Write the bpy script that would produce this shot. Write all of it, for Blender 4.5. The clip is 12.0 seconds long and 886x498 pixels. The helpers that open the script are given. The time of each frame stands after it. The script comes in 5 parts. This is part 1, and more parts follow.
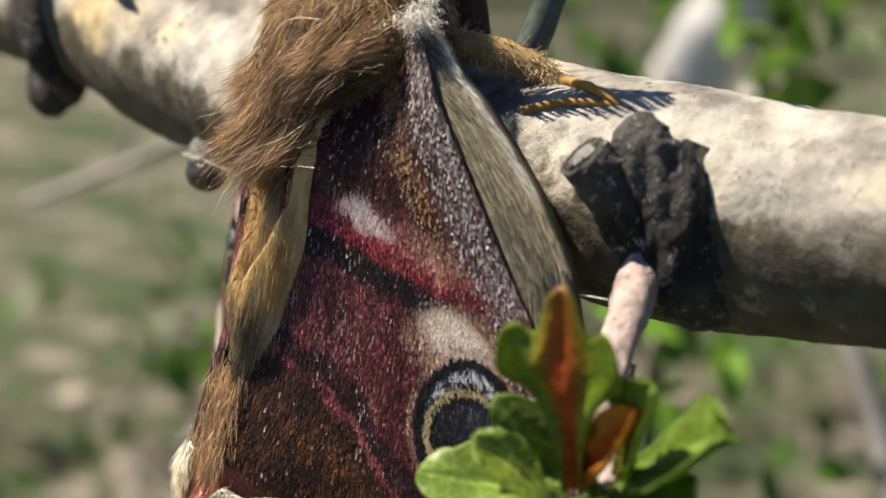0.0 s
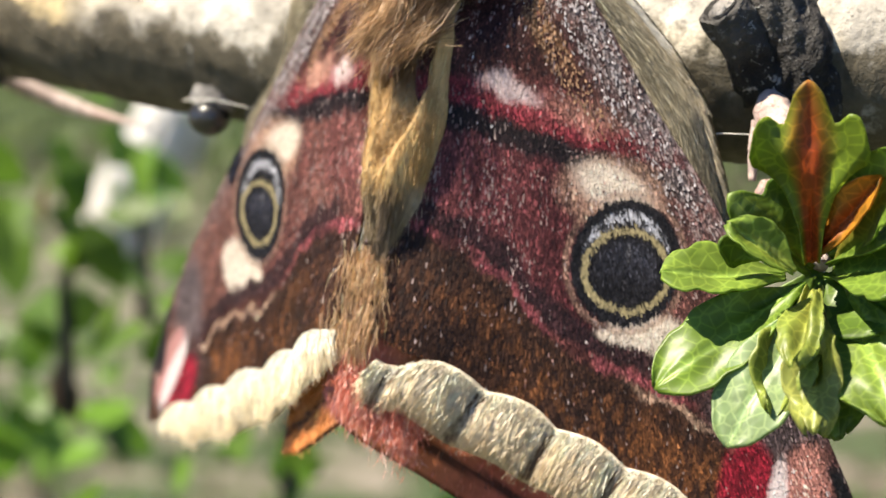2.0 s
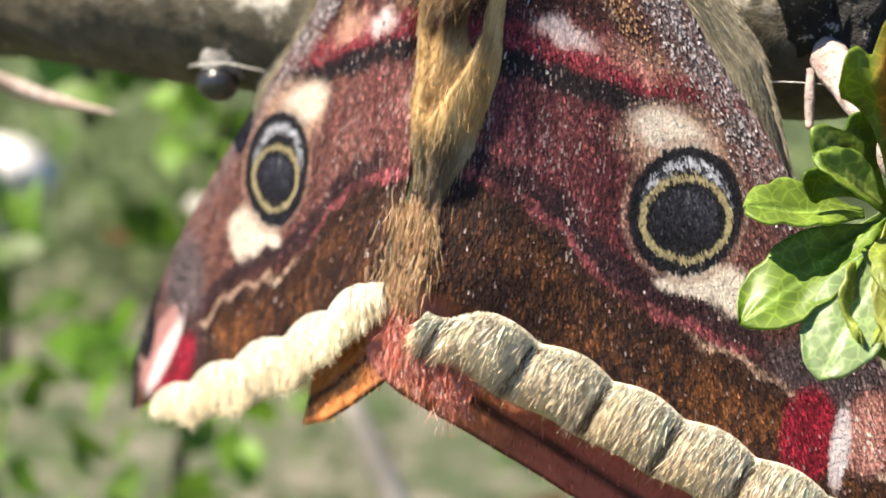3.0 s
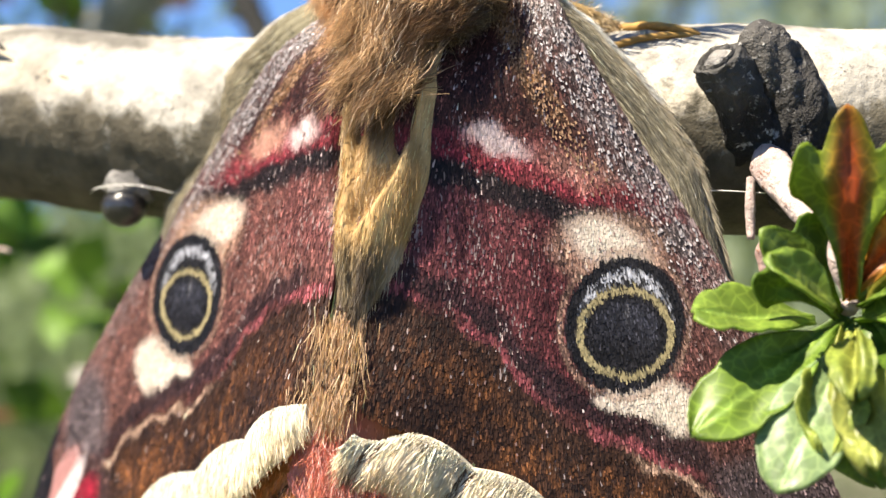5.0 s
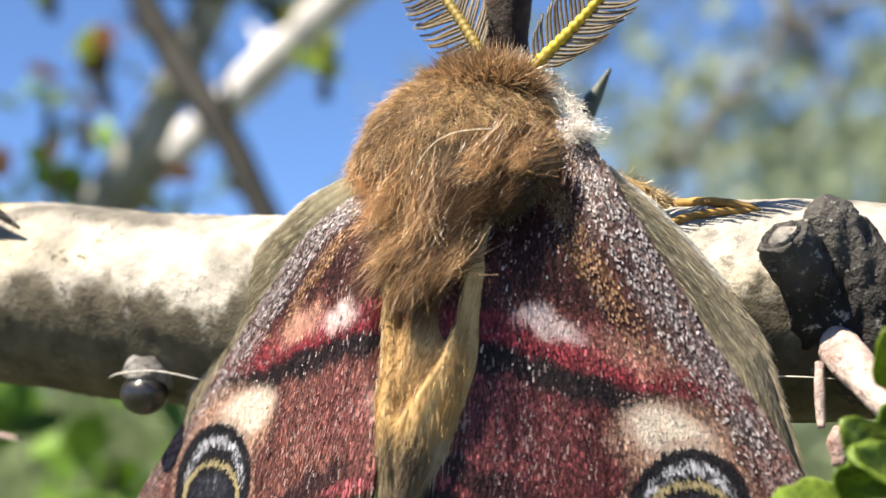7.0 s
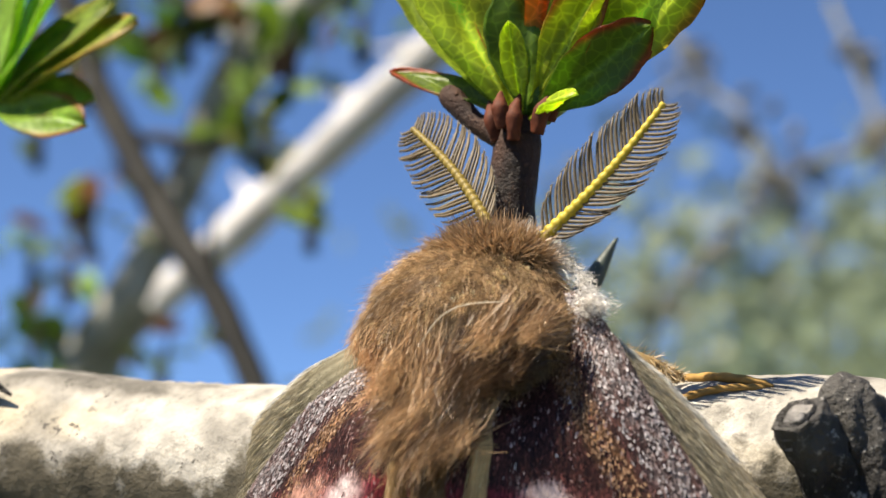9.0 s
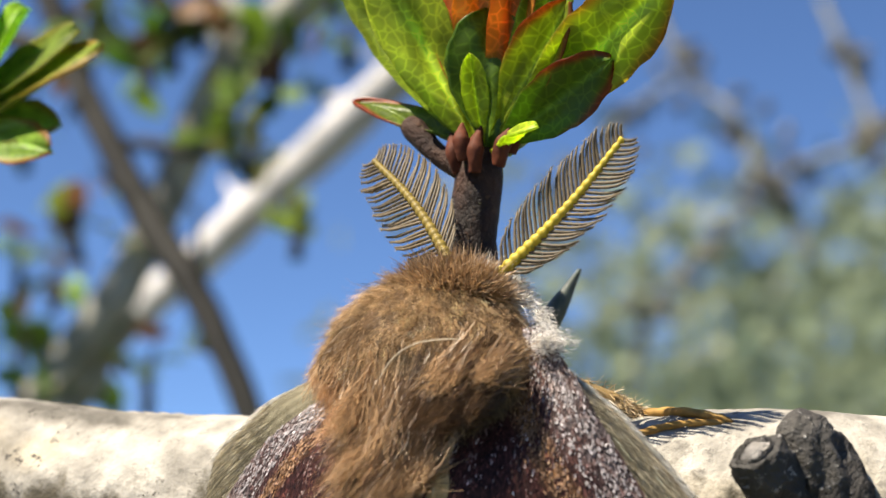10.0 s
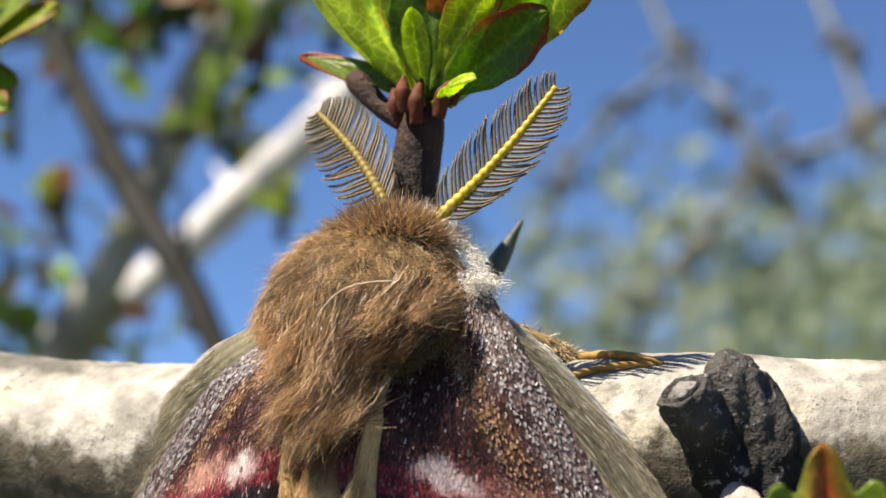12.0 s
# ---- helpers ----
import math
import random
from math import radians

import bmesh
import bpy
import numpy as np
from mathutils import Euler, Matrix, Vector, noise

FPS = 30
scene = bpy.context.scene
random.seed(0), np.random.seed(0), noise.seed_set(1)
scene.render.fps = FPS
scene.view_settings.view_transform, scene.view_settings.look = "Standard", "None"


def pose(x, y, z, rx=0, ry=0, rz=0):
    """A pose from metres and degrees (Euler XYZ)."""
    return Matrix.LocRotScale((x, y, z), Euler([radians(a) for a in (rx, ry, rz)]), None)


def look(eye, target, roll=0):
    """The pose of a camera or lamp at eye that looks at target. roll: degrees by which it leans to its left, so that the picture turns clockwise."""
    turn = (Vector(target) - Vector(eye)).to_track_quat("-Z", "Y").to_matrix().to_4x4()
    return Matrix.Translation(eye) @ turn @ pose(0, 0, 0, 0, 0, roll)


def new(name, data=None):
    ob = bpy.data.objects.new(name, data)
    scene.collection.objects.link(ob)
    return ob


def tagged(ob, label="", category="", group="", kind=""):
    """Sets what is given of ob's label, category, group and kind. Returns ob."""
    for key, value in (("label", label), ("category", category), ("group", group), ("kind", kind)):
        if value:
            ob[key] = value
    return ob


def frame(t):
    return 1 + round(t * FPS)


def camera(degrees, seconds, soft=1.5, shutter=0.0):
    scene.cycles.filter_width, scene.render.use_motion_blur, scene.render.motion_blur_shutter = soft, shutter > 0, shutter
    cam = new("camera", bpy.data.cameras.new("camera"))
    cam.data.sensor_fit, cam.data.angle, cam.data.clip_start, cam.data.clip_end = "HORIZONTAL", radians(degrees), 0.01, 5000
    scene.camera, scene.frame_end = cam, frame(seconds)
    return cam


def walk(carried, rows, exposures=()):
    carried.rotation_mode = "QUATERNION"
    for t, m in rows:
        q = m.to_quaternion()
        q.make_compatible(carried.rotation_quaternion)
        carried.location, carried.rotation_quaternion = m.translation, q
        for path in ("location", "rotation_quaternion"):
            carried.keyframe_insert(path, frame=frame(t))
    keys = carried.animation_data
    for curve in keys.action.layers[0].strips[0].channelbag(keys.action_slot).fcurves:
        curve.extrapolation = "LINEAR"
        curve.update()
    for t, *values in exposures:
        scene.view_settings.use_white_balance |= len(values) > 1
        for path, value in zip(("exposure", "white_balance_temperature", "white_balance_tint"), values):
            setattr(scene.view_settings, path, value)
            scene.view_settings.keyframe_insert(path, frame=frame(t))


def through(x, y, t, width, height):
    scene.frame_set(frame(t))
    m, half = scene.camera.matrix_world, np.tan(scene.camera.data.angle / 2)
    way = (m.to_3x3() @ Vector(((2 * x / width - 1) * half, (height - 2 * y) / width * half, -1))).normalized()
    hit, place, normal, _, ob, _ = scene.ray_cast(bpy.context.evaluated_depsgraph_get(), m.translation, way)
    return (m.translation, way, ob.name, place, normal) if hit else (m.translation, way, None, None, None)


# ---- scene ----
cam = camera(25.0, 12.0)
PATH = [
    (0, (0.07972, -0.04290, 0.01692), (0.00429, 0.00303, -0.00044), 2.66),
    (0.2, (0.07711, -0.04769, 0.01442), (0.00312, 0.00120, -0.00092), 2.96),
    (0.5, (0.07678, -0.05499, 0.01069), (0.00522, -0.00210, -0.00276), 2.02),
    (0.6, (0.07670, -0.05537, 0.01143), (0.00535, -0.00215, -0.00185), 1.08),
    (1, (0.07327, -0.06425, 0.01060), (0.00578, -0.00573, -0.00034), 0.58),
    (1.5, (0.06965, -0.07270, 0.00730), (0.00761, -0.00825, -0.00256), 0.52),
    (2, (0.06404, -0.07791, 0.00349), (0.00756, -0.00840, -0.00541), 0.04),
    (2.2, (0.06191, -0.07845, 0.00021), (0.00761, -0.00703, -0.00701), 0.83),
    (2.4, (0.06070, -0.07850, 0.00144), (0.00840, -0.00563, -0.00599), 0.25),
    (2.5, (0.05822, -0.07900, 0.00067), (0.00737, -0.00514, -0.00702), -0.44),
    (2.7, (0.05511, -0.08241, -0.00249), (0.00496, -0.00795, -0.00903), -0.05),
    (4.3, (0.05095, -0.08504, -0.00458), (0.00532, -0.00748, -0.00377), 0.83),
    (4.4, (0.05093, -0.08254, -0.00424), (0.00500, -0.00516, -0.00268), 0.91),
    (4.5, (0.05039, -0.08203, -0.00358), (0.00534, -0.00414, -0.00194), 0.76),
    (4.6, (0.04964, -0.08085, -0.00508), (0.00507, -0.00276, -0.00102), 1.17),
    (5, (0.04859, -0.08053, -0.00722), (0.00400, -0.00247, -0.00305), 0.09),
    (5.5, (0.04631, -0.08080, -0.00781), (0.00175, -0.00281, -0.00221), -0.40),
    (6, (0.04515, -0.07879, -0.00793), (0.00056, -0.00106, 0.00045), 0.06),
    (6.5, (0.04520, -0.07596, -0.00729), (0.00148, 0.00204, 0.00291), -0.25),
    (6.8, (0.04394, -0.07710, -0.00630), (0.00031, 0.00082, 0.00484), -0.11),
    (7, (0.04357, -0.07687, -0.00609), (-0.00020, 0.00088, 0.00572), -0.17),
    (7.5, (0.04242, -0.07577, -0.00620), (-0.00110, 0.00175, 0.00782), -0.05),
    (7.7, (0.04188, -0.07482, -0.00718), (-0.00168, 0.00249, 0.00784), 0.27),
    (9.3, (0.04163, -0.07601, -0.00446), (-0.00057, 0.00131, 0.01399), 0.25),
    (9.5, (0.04325, -0.07592, -0.00464), (0.00106, 0.00149, 0.01347), 0.33),
    (9.6, (0.04385, -0.07524, -0.00402), (0.00126, 0.00198, 0.01391), 0.24),
    (9.9, (0.04326, -0.07516, -0.00311), (0.00092, 0.00219, 0.01493), 0.18),
    (10, (0.04314, -0.07526, -0.00301), (0.00089, 0.00209, 0.01518), 0.23),
    (10.5, (0.04406, -0.07558, -0.00238), (0.00182, 0.00180, 0.01575), 0.25),
    (11, (0.04281, -0.07744, -0.00362), (0.00050, -0.00007, 0.01437), 0.22),
    (11.5, (0.04452, -0.07687, -0.00369), (0.00220, 0.00049, 0.01428), 0.26),
    (12, (0.04643, -0.07533, -0.00552), (0.00406, 0.00202, 0.01245), 0.21),
]
walk(cam, [(t, look(eye, target, roll)) for t, eye, target, roll in PATH],
     exposures=[(0.0, 1.02), (0.5, 1.13), (1.0, 1.40), (2.0, 1.58), (2.5, 1.64), (4.5, 1.75), (6.0, 1.81), (6.5, 1.76), (7.0, 1.61), (7.5, 1.47), (9.5, 1.29), (12.0, 1.28)])
# close-up lens: the moth is sharp, the bush behind it melts away
cam.data.dof.use_dof = True
cam.data.dof.focus_distance = 0.088
cam.data.dof.aperture_fstop = 60

world = bpy.data.worlds.new("sky")
scene.world = world
world.use_nodes = True
sky = world.node_tree.nodes.new("ShaderNodeTexSky")
sky.sky_type, sky.sun_disc = "NISHITA", False
sky.sun_elevation, sky.sun_rotation = radians(57.0), radians(-145.4)
sky.air_density, sky.dust_density, sky.ozone_density, sky.altitude = 0.72, 0.6, 7.0, 3000
world.node_tree.links.new(sky.outputs[0], world.node_tree.nodes["Background"].inputs[0])
world.node_tree.nodes["Background"].inputs[1].default_value = 0.073
sun = new("sun", bpy.data.lights.new("sun", "SUN"))
sun.data.energy, sun.data.angle, sun.data.color = 5.0, radians(0.5), (1, 0.885, 0.72)
sun.matrix_world = look((-0.31, -0.45, 0.845), (0, 0, 0))

# ---- materials ----
def nodes_of(name):
    m = bpy.data.materials.new(name)
    m.use_nodes = True
    nt = m.node_tree
    return m, nt, nt.nodes["Principled BSDF"]


def noise_node(nt, scale, detail=4.0, rough=0.6, coord="Object"):
    tc = nt.nodes.new("ShaderNodeTexCoord")
    n = nt.nodes.new("ShaderNodeTexNoise")
    n.inputs["Scale"].default_value, n.inputs["Detail"].default_value = scale, detail
    n.inputs["Roughness"].default_value = rough
    nt.links.new(tc.outputs[coord], n.inputs["Vector"])
    return n


def ramp(nt, source, stops):
    r = nt.nodes.new("ShaderNodeValToRGB")
    els = r.color_ramp.elements
    while len(els) < len(stops):
        els.new(0.5)
    for e, (p, c) in zip(els, stops):
        e.position, e.color = p, (*c, 1) if len(c) == 3 else c
    nt.links.new(source, r.inputs[0])
    return r


def blend(nt, kind, fac, a, b):
    m = nt.nodes.new("ShaderNodeMix")
    m.data_type, m.blend_type = "RGBA", kind
    for slot, v in ((0, fac), (6, a), (7, b)):
        if isinstance(v, (int, float)):
            m.inputs[slot].default_value = v
        elif isinstance(v, tuple):
            m.inputs[slot].default_value = (*v, 1)
        else:
            nt.links.new(v, m.inputs[slot])
    return m.outputs[2]


def bump(nt, height, strength, distance, bsdf):
    b = nt.nodes.new("ShaderNodeBump")
    b.inputs["Strength"].default_value, b.inputs["Distance"].default_value = strength, distance
    nt.links.new(height, b.inputs["Height"])
    nt.links.new(b.outputs[0], bsdf.inputs["Normal"])


def tint_material(name, rough, specular=0.5, through=0.0, grain=900.0, gain=1.0, net=0.0):
    """Colour from the mesh's own tint, with fine grain; through: the share of light that passes."""
    m, nt, p = nodes_of(name)
    a = nt.nodes.new("ShaderNodeAttribute")
    a.attribute_name = "tint"
    n = noise_node(nt, grain, 3.0)
    r = ramp(nt, n.outputs[0], [(0.3, (0.72 * gain,) * 3), (0.7, (1.15 * gain,) * 3)])
    col = blend(nt, "MULTIPLY", 1.0, a.outputs[0], r.outputs[0])
    if net:
        tc, vo = nt.nodes.new("ShaderNodeTexCoord"), nt.nodes.new("ShaderNodeTexVoronoi")
        vo.feature = "DISTANCE_TO_EDGE"
        vo.inputs["Scale"].default_value = net
        nt.links.new(tc.outputs["Object"], vo.inputs["Vector"])
        edge = ramp(nt, vo.outputs["Distance"], [(0.0, (1.5, 1.4, 1.4)), (0.12, (0.95, 0.95, 0.95))])
        col = blend(nt, "MULTIPLY", 1.0, col, edge.outputs[0])
    nt.links.new(col, p.inputs["Base Color"])
    p.inputs["Roughness"].default_value = rough
    p.inputs["Specular IOR Level"].default_value = specular
    bump(nt, n.outputs[0], 0.3, 0.00005, p)
    if through:
        t = nt.nodes.new("ShaderNodeBsdfTranslucent")
        nt.links.new(col, t.inputs[0])
        x = nt.nodes.new("ShaderNodeMixShader")
        x.inputs[0].default_value = through
        nt.links.new(p.outputs[0], x.inputs[1])
        nt.links.new(t.outputs[0], x.inputs[2])
        nt.links.new(x.outputs[0], nt.nodes["Material Output"].inputs[0])
    return m


WING = tint_material("wing_membrane", 0.7, 0.12, 0.06, 900, 0.66)
SCALE = tint_material("wing_scales", 0.5, 0.18, 0.08, 3000, 0.66)
FUR = tint_material("fur", 0.42, 0.55, 0.3, 2500, 0.92)
BARB = tint_material("antenna_hairs", 0.5, 0.4, 0.3, 3000, 0.8)
SKIN = tint_material("body_skin", 0.65, 0.2, 0.25, 1200, 0.9)
LEAF = tint_material("living_leaf", 0.40, 0.45, 0.48, 700, 0.61, 1700)
YOUNGLEAF = tint_material("thin_young_leaf", 0.40, 0.45, 0.62, 700, 0.95, 1700)
FARLEAF = tint_material("bush_leaf", 0.5, 0.4, 0.45, 60, 0.75)


def bark_material(name, low, high, spot, yellow, scale=1.0, relief=0.0003, under_col=None):
    """Weathered smooth bark: two greys, ochre lichen and dark specks."""
    m, nt, p = nodes_of(name)
    n1 = noise_node(nt, 180 * scale, 5)
    n2 = noise_node(nt, 700 * scale, 4)
    n3 = noise_node(nt, 90 * scale, 2)
    n4 = noise_node(nt, 1300 * scale, 4, 0.75)
    base = ramp(nt, n1.outputs[0], [(0.36, low), (0.56, high)]).outputs[0]
    lich = ramp(nt, n3.outputs[0], [(0.50, (0, 0, 0)), (0.66, (0.85, 0.85, 0.85))]).outputs[0]
    c = blend(nt, "MIX", lich, base, yellow)
    patch = ramp(nt, noise_node(nt, 260 * scale, 2).outputs[0], [(0.46, (0.35, 0.35, 0.35)), (0.62, (1, 1, 1))]).outputs[0]
    speck = blend(nt, "MULTIPLY", 1.0, ramp(nt, n4.outputs[0], [(0.585, (0, 0, 0)), (0.64, (1, 1, 1))]).outputs[0], patch)
    c = blend(nt, "MIX", speck, c, spot)
    c = blend(nt, "MULTIPLY", 0.8, c, ramp(nt, n2.outputs[0], [(0.3, (0.6, 0.6, 0.6)), (0.65, (1.1, 1.1, 1.1))]).outputs[0])
    if under_col:
        # shade put into the bark: pale upper side, dark underside, ragged edge between
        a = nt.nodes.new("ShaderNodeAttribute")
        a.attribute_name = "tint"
        lit_side = ramp(nt, blend(nt, "LINEAR_LIGHT", 0.55, a.outputs[0], ramp(nt, noise_node(nt, 420, 5, 0.7).outputs[0], [(0.3, (0, 0, 0)), (0.7, (1, 1, 1))]).outputs[0]), [(0.30, (0, 0, 0)), (0.72, (1, 1, 1))])
        shade_bark = blend(nt, "MULTIPLY", 1.0, under_col, ramp(nt, n2.outputs[0], [(0.3, (0.55, 0.55, 0.5)), (0.68, (1.5, 1.5, 1.5))]).outputs[0])
        c = blend(nt, "MIX", lit_side.outputs[0], shade_bark, c)
    nt.links.new(c, p.inputs["Base Color"])
    p.inputs["Roughness"].default_value = 0.7
    p.inputs["Specular IOR Level"].default_value = 0.35
    add = nt.nodes.new("ShaderNodeMath")
    add.operation = "ADD"
    nt.links.new(n2.outputs[0], add.inputs[0])
    nt.links.new(n4.outputs[0], add.inputs[1])
    bump(nt, add.outputs[0], 0.8, relief, p)
    return m


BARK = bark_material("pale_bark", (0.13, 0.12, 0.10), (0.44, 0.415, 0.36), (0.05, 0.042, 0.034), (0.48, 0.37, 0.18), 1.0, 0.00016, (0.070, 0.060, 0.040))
DARKBARK = bark_material("dark_bark", (0.010, 0.009, 0.008), (0.045, 0.040, 0.036), (0.34, 0.33, 0.31), (0.07, 0.066, 0.06), 1.5, 0.0006)
PINKBARK = bark_material("pink_bark", (0.27, 0.17, 0.15), (0.50, 0.42, 0.39), (0.22, 0.10, 0.06), (0.44, 0.32, 0.27), 2.0)
# brown shoot bark, darkened to include the shade of the leaves over the stem
SHOOT = bark_material("shoot_bark", (0.012, 0.007, 0.006), (0.035, 0.017, 0.012), (0.10, 0.05, 0.03), (0.06, 0.025, 0.012), 2.0)
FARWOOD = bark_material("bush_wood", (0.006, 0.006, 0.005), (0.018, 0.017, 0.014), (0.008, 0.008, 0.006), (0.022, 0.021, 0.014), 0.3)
GREYCAP = bark_material("grey_cap", (0.09, 0.085, 0.08), (0.27, 0.26, 0.25), (0.04, 0.035, 0.03), (0.30, 0.28, 0.25), 2.2, 0.0005)
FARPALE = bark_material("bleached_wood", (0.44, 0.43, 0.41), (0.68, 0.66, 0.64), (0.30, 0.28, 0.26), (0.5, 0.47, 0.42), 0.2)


def ground_material():
    m, nt, p = nodes_of("dry_ground")
    n1, n2 = noise_node(nt, 9, 5), noise_node(nt, 60, 5)
    c = ramp(nt, n1.outputs[0], [(0.38, (0.22, 0.19, 0.155)), (0.48, (0.055, 0.06, 0.026)), (0.62, (0.03, 0.06, 0.011))]).outputs[0]
    c = blend(nt, "MULTIPLY", 0.7, c, ramp(nt, n2.outputs[0], [(0.3, (0.45, 0.45, 0.45)), (0.7, (1.3, 1.3, 1.3))]).outputs[0])
    nt.links.new(c, p.inputs["Base Color"])
    p.inputs["Roughness"].default_value = 0.9
    bump(nt, n2.outputs[0], 0.8, 0.01, p)
    return m


GROUND = ground_material()

# ---- tools: all shapes are laid out in centimetres and stored in metres ----
CM = 0.01
rng = np.random.default_rng(7)


def part(name, verts, faces, material, parent=None, label="", tint=None, smooth=True, at=None):
    """One mesh object from points in centimetres, under a thing or a part."""
    me = bpy.data.meshes.new(name)
    me.from_pydata((np.asarray(verts, float) * CM).tolist(), [], faces if isinstance(faces, list) else faces.tolist())
    if tint is not None:
        t = np.ones((len(me.vertices), 4), np.float32)
        t[:, :3] = tint
        me.attributes.new("tint", "FLOAT_COLOR", "POINT").data.foreach_set("color", t.ravel())
    if smooth:
        me.polygons.foreach_set("use_smooth", np.ones(len(me.polygons), bool))
    me.materials.append(material)
    me.update()
    ob = new(name, me)
    if parent is not None:
        ob.parent = parent
    if at is not None:
        ob.matrix_basis = at
    if label:
        tagged(ob, label)
    return ob


def empty(name, label, category, m=None, group=""):
    ob = new(name)
    ob.empty_display_size = 0.002
    if m is not None:
        ob.matrix_basis = m
    return tagged(ob, label, category, group)


def unit(v):
    v = np.asarray(v, float)
    return v / np.maximum(np.linalg.norm(v, axis=-1, keepdims=True), 1e-9)


def sstep(x, a, b):
    t = np.clip((np.asarray(x, float) - a) / (b - a), 0, 1)
    return t * t * (3 - 2 * t)


def vnoise(x, y, seed=0):
    """Smooth value noise of period one, from 0 to 1."""
    def h(i, j):
        s = np.sin(i * 127.1 + j * 311.7 + seed * 74.7) * 43758.5453
        return s - np.floor(s)
    i, j = np.floor(x), np.floor(y)
    fx, fy = x - i, y - j
    fx, fy = fx * fx * (3 - 2 * fx), fy * fy * (3 - 2 * fy)
    return (h(i, j) * (1 - fx) + h(i + 1, j) * fx) * (1 - fy) + (h(i, j + 1) * (1 - fx) + h(i + 1, j + 1) * fx) * fy


def grid_faces(nu, nv, closed=False):
    i, j = np.meshgrid(np.arange(nu - 1), np.arange(nv if closed else nv - 1), indexing="ij")
    k = (j + 1) % nv
    return np.stack([i * nv + j, i * nv + k, (i + 1) * nv + k, (i + 1) * nv + j], -1).reshape(-1, 4)


def strands(roots, dirs, lengths, width, bend, cols, seg=3, tip=0.12, lighten=0.25, crimp=0.0):
    """Flat tapering hairs: points, faces and tints."""
    n = len(roots)
    dirs = unit(dirs)
    side = unit(np.cross(dirs, unit(rng.normal(size=(n, 3)))))
    w = np.broadcast_to(width, (n,))
    vs, ts = [], []
    wave, phase = np.cross(dirs, side), rng.uniform(0, 6.3, n)
    for k in range(seg + 1):
        s = k / seg
        p = roots + (dirs * s + bend * s * s) * lengths[:, None]
        if crimp:
            p = p + (side * np.sin(phase + s * 13)[:, None] + wave * np.cos(phase * 2 + s * 12)[:, None]) * crimp * min(1.0, s * 2)
        half = side * (w * (1 - (1 - tip) * s ** 1.5) / 2)[:, None]
        vs += [p - half, p + half]
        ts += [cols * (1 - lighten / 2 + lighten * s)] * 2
    v = np.stack(vs, 1).reshape(-1, 3)
    t = np.stack(ts, 1).reshape(-1, 3)
    b = (np.arange(n) * 2 * (seg + 1))[:, None, None] + (2 * np.arange(seg))[None, :, None] + np.array([0, 1, 3, 2])
    return v, b.reshape(-1, 4), t


def tube(points, radii, ring=16, rough=0.0, seed=0, caps=True, steps=0):
    """A bent tapering limb through the points, with an uneven skin."""
    pts, rad = np.asarray(points, float), np.asarray(radii, float)
    if steps:
        s = np.linspace(0, len(pts) - 1, steps)
        i = np.clip(s.astype(int), 0, len(pts) - 2)
        f = s - i
        ext = np.vstack([2 * pts[0] - pts[1], pts, 2 * pts[-1] - pts[-2]])
        p0, p1, p2, p3 = ext[i], ext[i + 1], ext[i + 2], ext[i + 3]
        f = f[:, None]
        rad = np.interp(s, np.arange(len(pts)), rad)
        pts = 0.5 * (2 * p1 + (p2 - p0) * f + (2 * p0 - 5 * p1 + 4 * p2 - p3) * f ** 2 + (3 * p1 - p0 - 3 * p2 + p3) * f ** 3)
    d = unit(np.gradient(pts, axis=0))
    ref = np.array([0, 0, 1.0]) if abs(d[len(d) // 2][2]) < 0.8 else np.array([0, 1.0, 0])
    a = unit(np.cross(d, ref))
    b = np.cross(d, a)
    ang = np.linspace(0, 2 * math.pi, ring, endpoint=False)
    length = np.r_[0, np.cumsum(np.linalg.norm(np.diff(pts, axis=0), axis=1))]
    r = rad[:, None] * np.ones(ring)
    if rough:
        u = length[:, None] / rad.mean()
        q = np.cos(ang) * 1.6 + 9, np.sin(ang) * 1.6 + 5
        bumps = vnoise(u * 0.7 + q[0] * 1.3, q[1] + u * 0.2, seed) + 0.5 * vnoise(u * 2.2 + q[0] * 3, q[1] * 3 - u, seed + 3) + 0.25 * vnoise(u * 7 + q[0] * 8, q[1] * 8, seed + 5) + 0.15 * vnoise(u * 16 + q[0] * 17, q[1] * 17 + u * 3, seed + 6)
        r = r * (1 + rough * (bumps - 0.85))
    v = pts[:, None] + r[..., None] * (np.cos(ang)[:, None] * a[:, None] + np.sin(ang)[:, None] * b[:, None])
    v = v.reshape(-1, 3)
    f = grid_faces(len(pts), ring, True).tolist()
    if caps:
        n = len(pts)
        f += [list(range(ring))[::-1], list(range((n - 1) * ring, n * ring))]
    return v, f


def joined(pieces):
    """Several (points, faces, tints) as one."""
    vs, fs, ts, n = [], [], [], 0
    for v, f, t in pieces:
        vs.append(v)
        fs += (np.asarray(f) + n).tolist() if not isinstance(f, list) else [[i + n for i in q] for q in f]
        ts.append(np.broadcast_to(t, (len(v), 3)))
        n += len(v)
    return np.concatenate(vs), fs, np.concatenate(ts)

